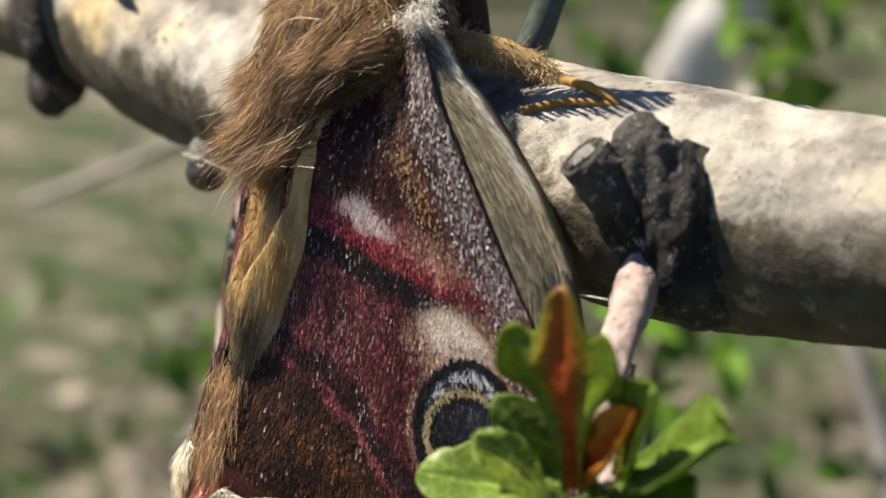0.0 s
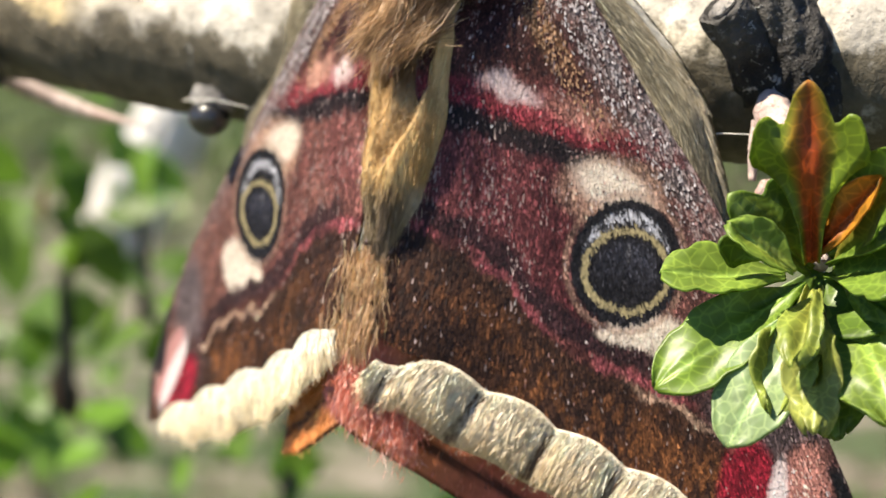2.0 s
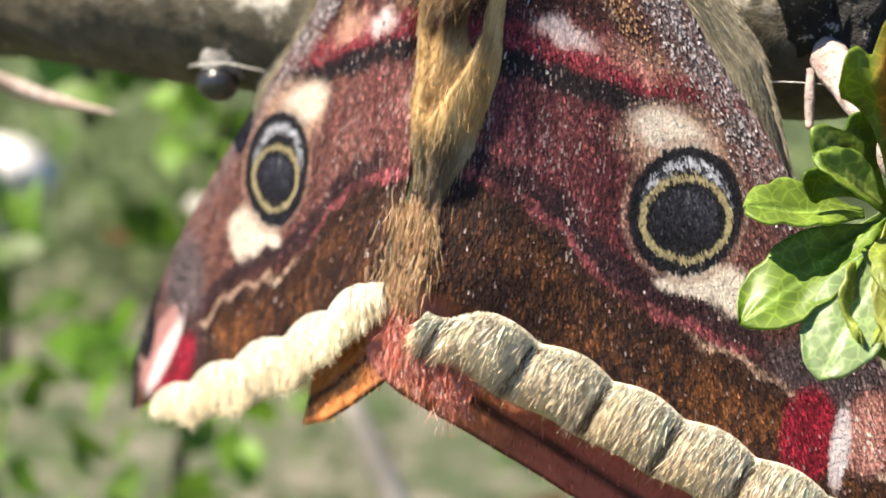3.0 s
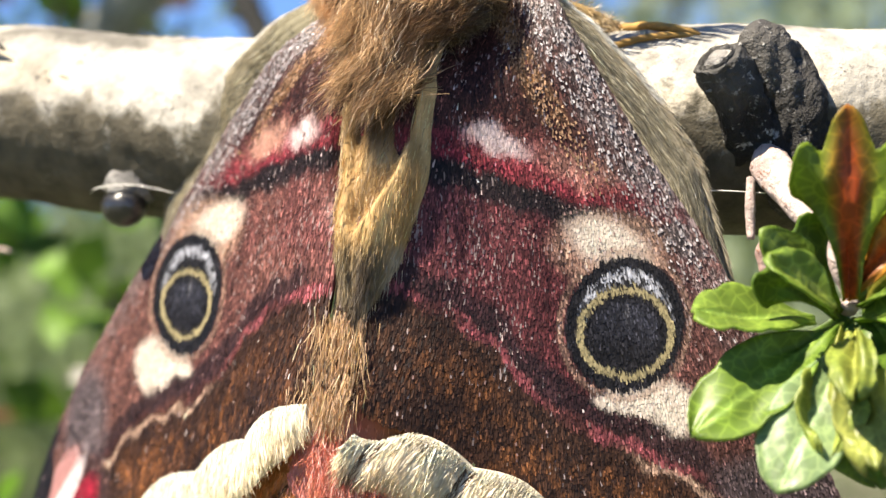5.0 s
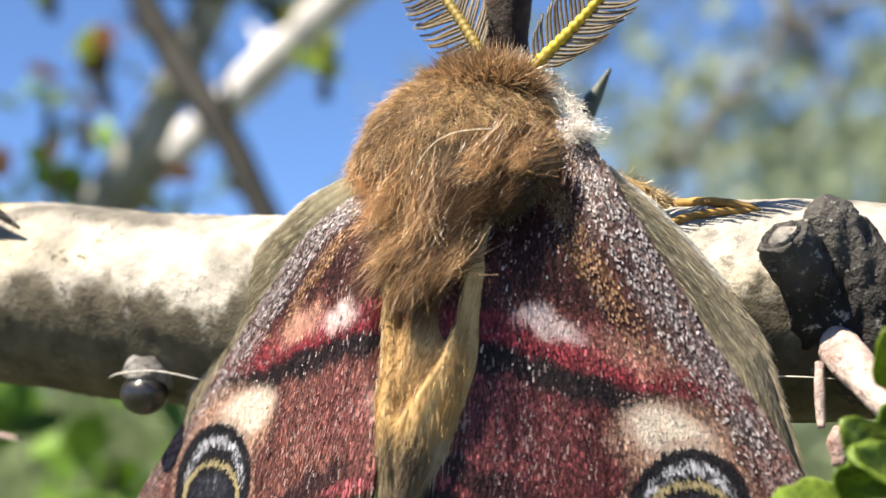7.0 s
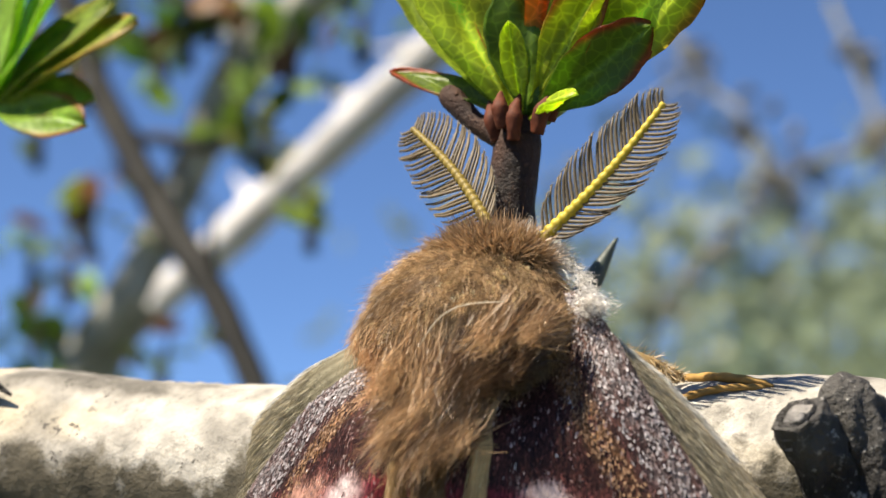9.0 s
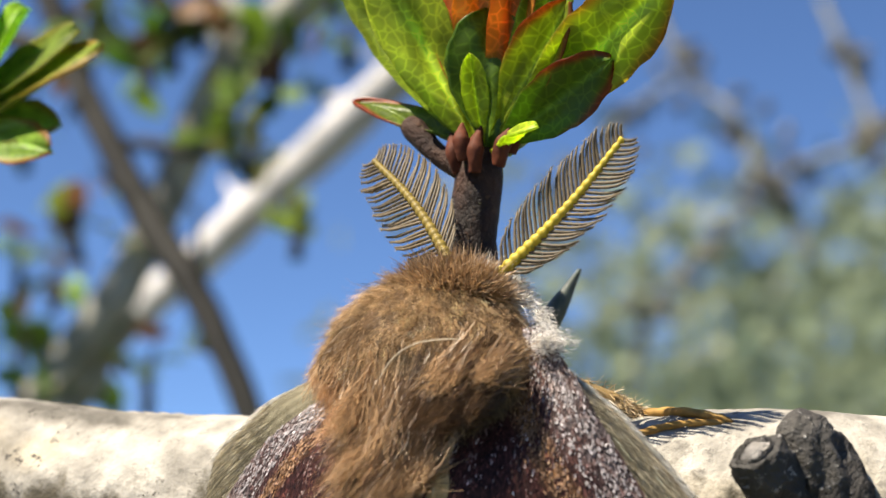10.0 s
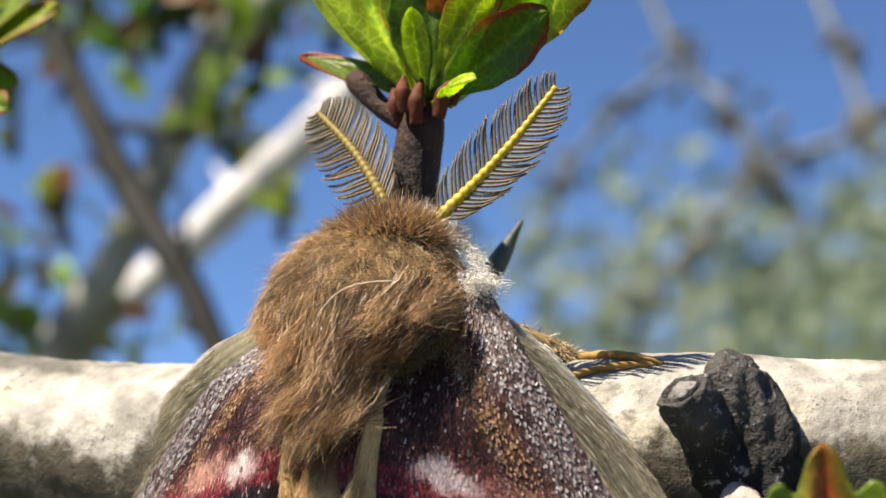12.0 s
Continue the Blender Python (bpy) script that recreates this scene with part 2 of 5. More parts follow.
# ---- the moth ----
RIDGE, SLOPE = -0.55, 0.5
COSTA = {1: np.array([(0.53, 1.12), (0.74, 0.88), (0.975, 0.53), (1.215, 0.18), (1.46, -0.13), (1.62, -0.38), (1.85, -0.75), (2.05, -1.1), (2.22, -1.42), (2.36, -1.72), (2.40, -1.93)]),
         -1: np.array([(0.26, 1.05), (0.46, 0.79), (0.76, 0.57), (1.03, 0.29), (1.30, -0.02), (1.55, -0.28), (1.90, -0.65), (2.24, -1.05), (2.49, -1.45), (2.66, -1.86), (2.60, -2.16)])}
EYE = {1: (1.165, -0.515, 0.24, 0.305), -1: (1.235, -0.59, 0.31, 0.31)}
SHIFT = {1: 0.0, -1: 0.07}


def wing_point(side, u, w, off=0.0):
    """A point of the roof-like wing: u across from the keel, w upwards, off towards the outside."""
    ang = np.arctan2(u - 0.3, 1.35 - w)
    vein = 0.010 * np.cos(ang * 22) * sstep(u, 0.2, 0.9) * sstep(1.0 - w, 0.2, 1.2)
    # steeper beside the body, and swelling forward where the wings meet below the tail
    y = RIDGE + SLOPE * (np.sqrt(u * u + 0.02) - 0.06) - vein + 0.04 * np.sin(np.clip(u, 0, 1.6) / 1.6 * math.pi)
    y = y - 0.09 * sstep(-w, 0.5, 1.1) * sstep(-u, -0.9, -0.2)
    y = y + 0.26 * sstep(w, 0.40, 0.95) * sstep(-u, -0.85, -0.25) + 0.12 * sstep(-u, -0.20, -0.06) * sstep(w, -0.30, 0.0)
    k = off / math.hypot(1, SLOPE)
    return np.stack([side * (u + k * SLOPE), y - k, w + 0 * u], -1)


def wing_uv(side, s, t):
    """From the keel (s 0) to the front edge (s 1), from the shoulder (t 0) to the outer margin (t 1)."""
    k = np.linspace(0, 1, 11)
    cu, cw = np.interp(t, k, COSTA[side][:, 0]), np.interp(t, k, COSTA[side][:, 1])
    iu, iw = 0.02 + 0 * t, 1.1 - (2.06 + SHIFT[side]) * t
    return iu * (1 - s) + cu * s, iw * (1 - s) + cw * s


def lay(base, col, weight):
    return base * (1 - weight[..., None]) + np.array(col) * weight[..., None]


def eye_colour(side, a, b):
    """The eyespot in its own unit circle: black, a pale blue crescent, a straw ring, a black pupil."""
    ra, rb, up = (0.755, 0.625, -0.13) if side > 0 else (0.70, 0.53, -0.16)
    r, e = np.hypot(a, b), np.hypot((a - 0.02) / ra, (b - up) / rb)
    c = np.zeros(a.shape + (3,)) + (0.012, 0.011, 0.013)
    dash = vnoise(np.arctan2(b, a) * 22, r * 26, 5)
    c = lay(c, (0.60, 0.61, 0.68), sstep(e, 1.08, 1.14) * sstep(r, 0.60, 0.66) * sstep(-r, -0.83, -0.78) * sstep(b, -0.05, 0.22) * (0.06 + 0.94 * sstep(dash, 0.38, 0.55)))
    c = lay(c, (0.43, 0.36, 0.19), sstep(-np.abs(e - 1.0 + 0.05 * (vnoise(np.arctan2(b, a) * 6, 0 * a, 6) - 0.5)), -0.095, -0.06))
    c = lay(c, (0.035, 0.036, 0.05), 0.7 * sstep(-e, -0.85, -0.6) * sstep(b, -0.5, 0.1))
    return lay(c, (0.45, 0.44, 0.46), sstep(-np.hypot(a / 0.035, (b - 0.14) / 0.14), -1.2, -0.8) * 0.12)


def wing_colour(side, u, w):
    """The colours of the fore wing's bands, patches and eyespot."""
    p = w + SHIFT[side]
    n1, n2, n3 = vnoise(u * 5, p * 5, 1), vnoise(u * 16, p * 16, 2), vnoise(u * 45, p * 24, 3)
    dc = np.interp(-w, -COSTA[side][:, 1], COSTA[side][:, 0]) - u
    wob = (n2 - 0.5) * 0.05
    if side > 0:
        up = np.interp(u, [0.1, 0.33, 0.47, 0.63, 0.82, 1.0, 1.2, 1.6], [0.21, 0.185, 0.165, 0.13, 0.08, 0.045, 0.02, -0.03]) + wob
    else:
        up = np.interp(u, [0.1, 0.3, 0.47, 0.85, 1.12, 1.5], [0.29, 0.26, 0.22, 0.13, 0.07, 0.02]) + wob
    low = np.interp(u, [0.1, 0.27, 0.49, 0.66, 0.79, 1.07, 1.3, 1.55, 1.74, 2.0, 2.3], [-0.45, -0.49, -0.57, -0.66, -0.83, -1.0, -1.05, -1.16, -1.30, -1.5, -1.7]) + wob
    if side < 0:
        low = low - 0.03 * sstep(u, 0.6, 1.2)
    c = np.zeros(u.shape + (3,)) + (0.090, 0.032, 0.025)
    c = lay(c, (0.20, 0.080, 0.05), sstep(n1, 0.45, 0.8) * 0.7)
    # the middle field: plum with grey dust, rosier near the keel
    mid = sstep(up - p, 0.1, 0.16) * sstep(p - low, 0.0, 0.08)
    c = lay(c, (0.135, 0.034, 0.037), mid)
    c = lay(c, (0.29, 0.09, 0.095), mid * sstep(-u, -0.95, -0.25) * 0.7)
    c = lay(c, (0.19, 0.095, 0.075), mid * sstep(u, 0.95, 1.5) * 0.6)
    if side < 0:
        c = lay(c, (0.27, 0.125, 0.095), mid * (0.35 + 0.4 * n1))
    # the outer field: umber with rusty flecks
    out = sstep(low - p, 0.0, 0.06)
    c = lay(c, (0.062, 0.028, 0.016), out)
    c = lay(c, (0.29, 0.11, 0.035), out * sstep(vnoise(u * 44, p * 20, 4) * 0.6 + n1 * 0.6, 0.5, 0.9) * sstep(low - p, 0.05, 0.25) * (0.35 + 0.4 * sstep(u, 0.4, 1.0)))
    # rose line, its pale spot and the black band under it
    rose = sstep(-np.abs(p - up), -0.10, -0.04)
    c = lay(c, (0.37, 0.042, 0.065), rose * (0.5 + 0.45 * n2) * (1 - 0.65 * sstep(u, 0.80, 1.25)))
    # a rosy bloom above the line, strongest by the pale spot
    c = lay(c, (0.52, 0.16, 0.15), sstep(-np.hypot((u - 0.75) / 0.42, (p - up - 0.08) / 0.13), -1.1, -0.3) * 0.6 * (0.4 + 0.6 * n3))
    c = lay(c, (0.90, 0.72, 0.70), sstep(-np.hypot((u - (0.58 if side > 0 else 0.38)) / 0.16, (p - up - (0.085 if side > 0 else 0.03)) / 0.075), -1.15, -0.35) * (0.75 + 0.25 * n2))
    c = lay(c, (0.68, 0.38, 0.28), sstep(-np.hypot((u - (0.92 if side > 0 else 0.68)) / 0.20, (p - up - 0.085) / 0.10), -1.2, -0.3) * (0.45 if side > 0 else 0.8))
    c = lay(c, (0.020, 0.014, 0.015), sstep(-np.abs(p - up + 0.12), -0.085, -0.035) * sstep(dc, 0.0, 0.12) * 0.95)
    # lower black band and rose line
    near = sstep(-u, -1.75, -1.35) if side > 0 else sstep(-u, -0.95, -0.5)
    c = lay(c, (0.03, 0.017, 0.020), sstep(-np.abs(p - low - 0.085), -0.085, -0.035) * 0.8 * sstep(u, 0.1, 0.3))
    c = lay(c, (0.40, 0.10, 0.12), sstep(-np.abs(p - low), -0.036, -0.010) * near * (0.10 + 0.7 * sstep(n1, 0.25, 0.6)))
    zig = low - 0.07 + 0.055 * np.abs(((u * 4.2) % 1) - 0.5) * 2
    c = lay(c, (0.55, 0.36, 0.26), sstep(-np.abs(p - zig), -0.032, -0.012) * sstep(u, 1.15 if side > 0 else 0.8, 1.4 if side > 0 else 1.05) * 0.8)
    # grey front edge, and the rusty stripe along it
    grey = sstep(-dc, -0.27, -0.06) * sstep(p, -1.6, -0.2) * (0.55 + 0.45 * sstep(p, -0.4, 0.3))
    c = lay(c, (0.20, 0.165, 0.165), grey * (0.35 + 0.65 * sstep(n3, 0.35, 0.65)))
    c = lay(c, (0.42, 0.22, 0.09), sstep(-np.abs(dc - 0.30), -0.09, -0.02) * sstep(p, 0.25, 0.5) * 0.7 * sstep(n3, 0.2, 0.5))
    # cream about the eyespot
    uc, wc, ru, rw = EYE[side]
    a, b = (u - uc) / ru, (w - wc) / rw
    c = lay(c, (0.62, 0.38, 0.27), sstep(-np.hypot((a + 0.4) / 1.05, (b - 1.05) / 0.58), -1.15, -0.75) * 0.6)
    c = lay(c, (0.88, 0.75, 0.62), sstep(-np.hypot((a + (0.4 if side > 0 else 0.62)) / 0.85, (b - 1.10 + 0.25 * (a + 0.4)) / 0.42), -1.15, -0.5))
    c = lay(c, (0.86, 0.74, 0.62), sstep(-np.hypot((a - 0.42 - 0.45 * (b + 1.3)) / 0.95, (b + 1.32) / 0.62), -1.08, -0.8) * sstep(p - low, 0.10, 0.15))
    c = lay(c, (0.40, 0.26, 0.19), sstep(-np.abs(np.hypot(a, b) - 1.07), -0.08, -0.03) * 0.6)
    # the tip: crimson, a white streak, a dark border
    if side > 0:
        x, y = (u - 1.81) / 0.85, (p + 1.47) / 0.9
        c = lay(c, (0.12, 0.085, 0.09), sstep(-np.hypot((x - 0.05) / 0.35, (y - 0.36) / 0.2), -1.1, -0.6))
        c = lay(c, (0.32, 0.018, 0.036), sstep(-np.hypot((x + 0.02) / 0.15, y / 0.27), -1.1, -0.75))
        c = lay(c, (0.55, 0.24, 0.20), sstep(-np.hypot((x - 0.27) / 0.14, (y - 0.05) / 0.24), -1.1, -0.7))
        c = lay(c, (0.90, 0.76, 0.76), sstep(-np.hypot((x - 0.14) / 0.05, (y + 0.04) / 0.22), -1.2, -0.7))
    else:
        # along the streak, which slants out and down, and across it
        x, y = u - 2.20, w + 1.82
        lon, lat = 0.58 * x - 0.81 * y, 0.81 * x + 0.58 * y
        c = lay(c, (0.17, 0.13, 0.135), sstep(-np.hypot((u - 2.12) / 0.30, (w + 1.30) / 0.34), -1.1, -0.5))
        c = lay(c, (0.10, 0.05, 0.045), sstep(-np.hypot((lon + 0.32) / 0.14, (lat + 0.1) / 0.20), -1.1, -0.6))
        c = lay(c, (0.40, 0.020, 0.045), sstep(-np.hypot(lon / 0.36, (lat + 0.10) / 0.15), -1.1, -0.8))
        c = lay(c, (0.60, 0.30, 0.28), sstep(-np.hypot(lon / 0.34, (lat - 0.16) / 0.13), -1.1, -0.7))
        c = lay(c, (0.92, 0.80, 0.80), sstep(-np.hypot((lon + 0.02) / 0.32, (lat - 0.07) / 0.075), -1.15, -0.7))
        c = lay(c, (0.012, 0.010, 0.012), sstep(-np.hypot((u - 2.50) / 0.10, (w + 1.68) / 0.16), -1.1, -0.8))
    c = lay(c, (0.02, 0.018, 0.02), sstep(-np.abs(dc - 0.03), -0.05, -0.02) * sstep(-p, 1.25, 1.35))
    inside = sstep(-np.hypot(a, b), -1.02, -0.97)
    c = c * (0.66 + 0.34 * sstep(c.mean(-1, keepdims=True), 0.18, 0.42))
    return c * (1 - inside[..., None]) + eye_colour(side, a, b) * inside[..., None]


def sheet(front, thick):
    """A closed thin body behind a grid of points; thick: the way from front to back."""
    nu, nv = front.shape[:2]
    f = grid_faces(nu, nv)
    n = nu * nv
    v = np.concatenate([front.reshape(-1, 3), (front + thick).reshape(-1, 3)])
    rim = [i * nv for i in range(nu)] + [(nu - 1) * nv + j for j in range(1, nv)] + [i * nv + nv - 1 for i in range(nu - 2, -1, -1)] + [j for j in range(nv - 2, 0, -1)]
    r = [[a, b, b + n, a + n] for a, b in zip(rim, rim[1:] + rim[:1])]
    return v, f.tolist() + (f[:, ::-1] + n).tolist() + r


def fore_wing(moth, side):
    ns, nt_ = 150, 190
    s, t = np.meshgrid(np.linspace(0, 1, ns), np.linspace(0, 1, nt_), indexing="ij")
    u, w = wing_uv(side, s, t)
    v, f = sheet(wing_point(side, u, w), np.array([-side * 0.004, 0.012, 0]))
    col = wing_colour(side, u, w).reshape(-1, 3)
    wing = part("forewing", v, f, WING, moth, "plum-brown fore wing with rose and black bands", np.concatenate([col, col * 0.6]))
    # eyespot, a low disc on the wing
    uc, wc, ru, rw = EYE[side]
    r, q = np.meshgrid(np.linspace(0.02, 1, 22), np.linspace(0, 2 * math.pi, 64, endpoint=False), indexing="ij")
    a, b = r * np.cos(q), r * np.sin(q)
    pts = wing_point(side, uc + a * ru, wc + b * rw, 0.006 * (1 - r ** 6))
    part("eyespot", pts.reshape(-1, 3), grid_faces(22, 64, True), WING, wing, "black eyespot with a straw ring and pale blue crescent", eye_colour(side, a, b).reshape(-1, 3))
    # the dust of scales
    n = 84000
    s, t = rng.random(n), rng.random(n) ** 0.8
    u, w = wing_uv(side, s ** 0.75, t)
    d = unit(np.stack([(u - 0.3) * 0.8, w - 1.7], -1) + rng.normal(0, 0.16, (n, 2)))
    length, wide = rng.uniform(0.026, 0.052, n), rng.uniform(0.0060, 0.0105, n)
    lift = rng.uniform(0.001, 0.005, n)
    e = np.stack([-d[:, 1], d[:, 0]], -1)
    twist = rng.normal(0, 0.0005, n)
    c0 = np.stack([u, w], -1)
    corner = []
    for along, across in ((-0.3, -0.5), (-0.3, 0.5), (0.7, 0.35), (0.7, -0.35)):
        q = c0 + d * (along * length)[:, None] + e * (across * wide)[:, None]
        corner.append(wing_point(side, np.abs(q[:, 0]), q[:, 1], 0.004 + (along + 0.3) * lift + np.sign(across) * twist))
    v = np.stack(corner, 1).reshape(-1, 3)
    col = wing_colour(side, u, w)
    dc = np.interp(-w, -COSTA[side][:, 1], COSTA[side][:, 0]) - u
    band = np.arctan2(u - 0.3, 1.9 - w)
    streak = sstep(vnoise(band * 46, w * 3.2, 17), 0.50, 0.80)
    # pinkish-white scales, their pale tint also standing for sun glints
    pale_glint = rng.random(n) < 0.010 + 0.11 * streak * sstep(w, -1.1, -0.5) + 0.20 * sstep(-dc, -0.24, -0.08) * sstep(w, -1.3, 0.0) + 0.015 * sstep(-np.abs(w + 0.15), -0.4, -0.1)
    uc, wc, ru, rw = EYE[side]
    eye = np.hypot((u - uc) / ru, (w - wc) / rw) < 1.0
    col = np.where((pale_glint & ~eye)[:, None], 0.40 * col + 0.60 * np.array((0.56, 0.44, 0.42)), col)
    light = col.mean(1)
    jitter = np.exp(rng.normal(0, 1, n) * np.where(light > 0.30, 0.12, 0.58)) * np.where(light > 0.30, 1.0, 0.72 + 0.62 * vnoise(band * 60, w * 5, 18))
    col = np.clip(col * jitter[:, None], 0, 0.92)
    part("scale_dust", v, np.arange(4 * n).reshape(-1, 4), SCALE, wing, "fine glinting wing scales", np.repeat(col, 4, 0), smooth=False)["kind"] = "stuff"
    # larger bright scales: grey-white and ochre rows along the front edge, loose flecks elsewhere
    n = 34000
    s, t = rng.random(n), rng.random(n)
    u, w = wing_uv(side, s, t)
    dc = np.interp(-w, -COSTA[side][:, 1], COSTA[side][:, 0]) - u
    upper = sstep(w, -0.7, 0.3)
    rows = 0.5 + 0.5 * np.sin(dc * 75 + 2 * vnoise(u * 6, w * 6, 8))
    white = sstep(-np.abs(dc - 0.11), -0.13, -0.06) * (0.015 + 0.34 * upper) * (0.25 + 0.75 * rows)
    ochre = sstep(-np.abs(dc - 0.31), -0.09, -0.03) * sstep(w, -0.05, 0.35) * 0.32
    fleck = 0.003 + 0.05 * sstep(vnoise(u * 13, w * 13, 9), 0.74, 0.92) * sstep(w, -1.0, -0.1)
    uc, wc, ru, rw = EYE[side]
    clear = np.hypot((u - uc) / ru, (w - wc) / rw) > 1.06
    pick = rng.random(n)
    kind = np.where(pick < white, 1, np.where(pick < white + ochre, 2, np.where(pick < white + ochre + fleck, 3, 0))) * clear
    on = kind > 0
    u, w, kind = u[on], w[on], kind[on]
    n = len(u)
    d = unit(np.stack([(u - 0.3) * 0.8, w - 1.7], -1) + rng.normal(0, 0.3, (n, 2)))
    e = np.stack([-d[:, 1], d[:, 0]], -1)
    length, wide, twist = rng.uniform(0.012, 0.022, n), rng.uniform(0.0045, 0.0085, n), rng.normal(0, 0.0010, n)
    c0 = np.stack([u, w], -1)
    v = np.stack([wing_point(side, np.abs((c0 + d * (p * length)[:, None] + e * (q * wide)[:, None])[:, 0]), (c0 + d * (p * length)[:, None] + e * (q * wide)[:, None])[:, 1], 0.007 + (p + 0.3) * 0.005 + np.sign(q) * twist)
                  for p, q in ((-0.3, -0.4), (-0.3, 0.4), (0.7, 0.5), (0.7, -0.5))], 1).reshape(-1, 3)
    col = np.array(((0, 0, 0), (0.46, 0.42, 0.43), (0.36, 0.21, 0.12), (0.27, 0.16, 0.15)))[kind] * rng.lognormal(-0.05, 0.28, n)[:, None]
    part("scale_dust", v, np.arange(4 * n).reshape(-1, 4), SCALE, wing, "coarse pale scales of the front edge", np.repeat(np.clip(col, 0, 0.92), 4, 0), smooth=False)["kind"] = "stuff"
    fringe(wing, side)
    return wing


def fringe(wing, side):
    """The woolly cream border of the outer margin, with brown bars at the veins."""
    n = 15000
    far = 0.93 if side > 0 else 0.87
    near = 0.095 if side > 0 else 0.0
    s = near + rng.random(n) ** 0.9 * (far - near)
    bars = 7.5 if side > 0 else 5.5
    ph = (s * bars) % 1
    scallop = np.abs(np.sin(ph * math.pi))
    u, w = wing_uv(side, s, 1 + 0 * s)
    knots = ([0.09, 0.115, 0.15, 0.3, 0.6, 0.85, 0.94], [0.10, 0.22, 0.30, 0.33, 0.33, 0.36, 0.24]) if side > 0 else ([0, 0.06, 0.3, 0.55, 0.75, 0.88], [0.10, 0.22, 0.30, 0.32, 0.25, 0.10])
    full = np.interp(s, *knots)
    down = np.stack([-0.40 - 0.15 * (0.5 - s), -0.92 + 0 * s], -1)
    start = rng.random(n) ** 1.3
    q = np.stack([u, w], -1) - down * (0.045 * scallop - 0.02 - 0.12 * (near > 0) * (1 - sstep(s, near, near + 0.08)))[:, None] + down * (start * full * 0.75)[:, None]
    plump = 0.075 if side > 0 else 0.045
    puff = 0.008 + plump * np.sin(np.clip(start * 0.8 + 0.12, 0, 1) * math.pi) ** 0.6 * (0.3 + 0.7 * scallop ** 0.5)
    roots = wing_point(side, np.abs(q[:, 0]), q[:, 1], puff)
    d3 = np.stack([side * down[:, 0], SLOPE * down[:, 0] - 0.14, down[:, 1]], -1) + rng.normal(0, 0.15, (n, 3))
    top_, end_ = ((0.95, 0.89, 0.73), (0.80, 0.68, 0.46)) if side < 0 else ((0.95, 0.86, 0.68), (0.76, 0.60, 0.38))
    col = np.array(top_) * (1 - start)[:, None] + np.array(end_) * start[:, None]
    col = col * rng.lognormal(0, 0.09, n)[:, None] * (0.82 + 0.35 * vnoise(s * 110, start * 1.5, 6))[:, None]
    dark = np.minimum(ph, 1 - ph) < 0.07
    col = np.where((dark & (start > 0.1) & (side > 0))[:, None], np.array((0.16, 0.10, 0.055)), col)
    hair = strands(roots, d3, rng.uniform(0.05, 0.12, n), 0.005, np.array([0, 0.12, 0]) + rng.normal(0, 0.1, (n, 3)), np.clip(col, 0, 0.9), 2)
    # the felt under the wool
    ss, tt = np.meshgrid(np.linspace(near, far + 0.01, 120), np.linspace(0, 1, 8), indexing="ij")
    uu, ww = wing_uv(side, ss, 1 + 0 * ss)
    ff = np.interp(ss, *knots) * (0.93 + 0.07 * np.abs(np.sin(ss * bars * math.pi)))
    k = 0.12 * (1 - sstep(ss, near, near + 0.09)) * (near > 0) + 0.02 - 0.04 * np.abs(np.sin(ss * bars * math.pi)) + tt * ff
    pillow = np.sin(np.clip(tt * 1.05, 0, 1) * math.pi) ** 0.6 * (0.3 + 0.7 * np.abs(np.sin(ss * bars * math.pi)) ** 0.5)
    g = wing_point(side, np.abs(uu - (0.40 + 0.15 * (0.5 - ss)) * k), ww - 0.92 * k, 0.012 + plump * pillow)
    tc = (np.array(top_) * (1 - tt[..., None]) + np.array(end_) * tt[..., None]) * (0.75 + 0.4 * vnoise(ss * 110, tt * 1.5, 6))[..., None]
    v, f = sheet(g, np.array([0, 0.015, 0]))
    felt = (v, f, np.concatenate([tc.reshape(-1, 3)] * 2))
    v, f, t = joined([felt, hair])
    part("fringe", v, f, FUR, wing, "woolly cream wing fringe", t)


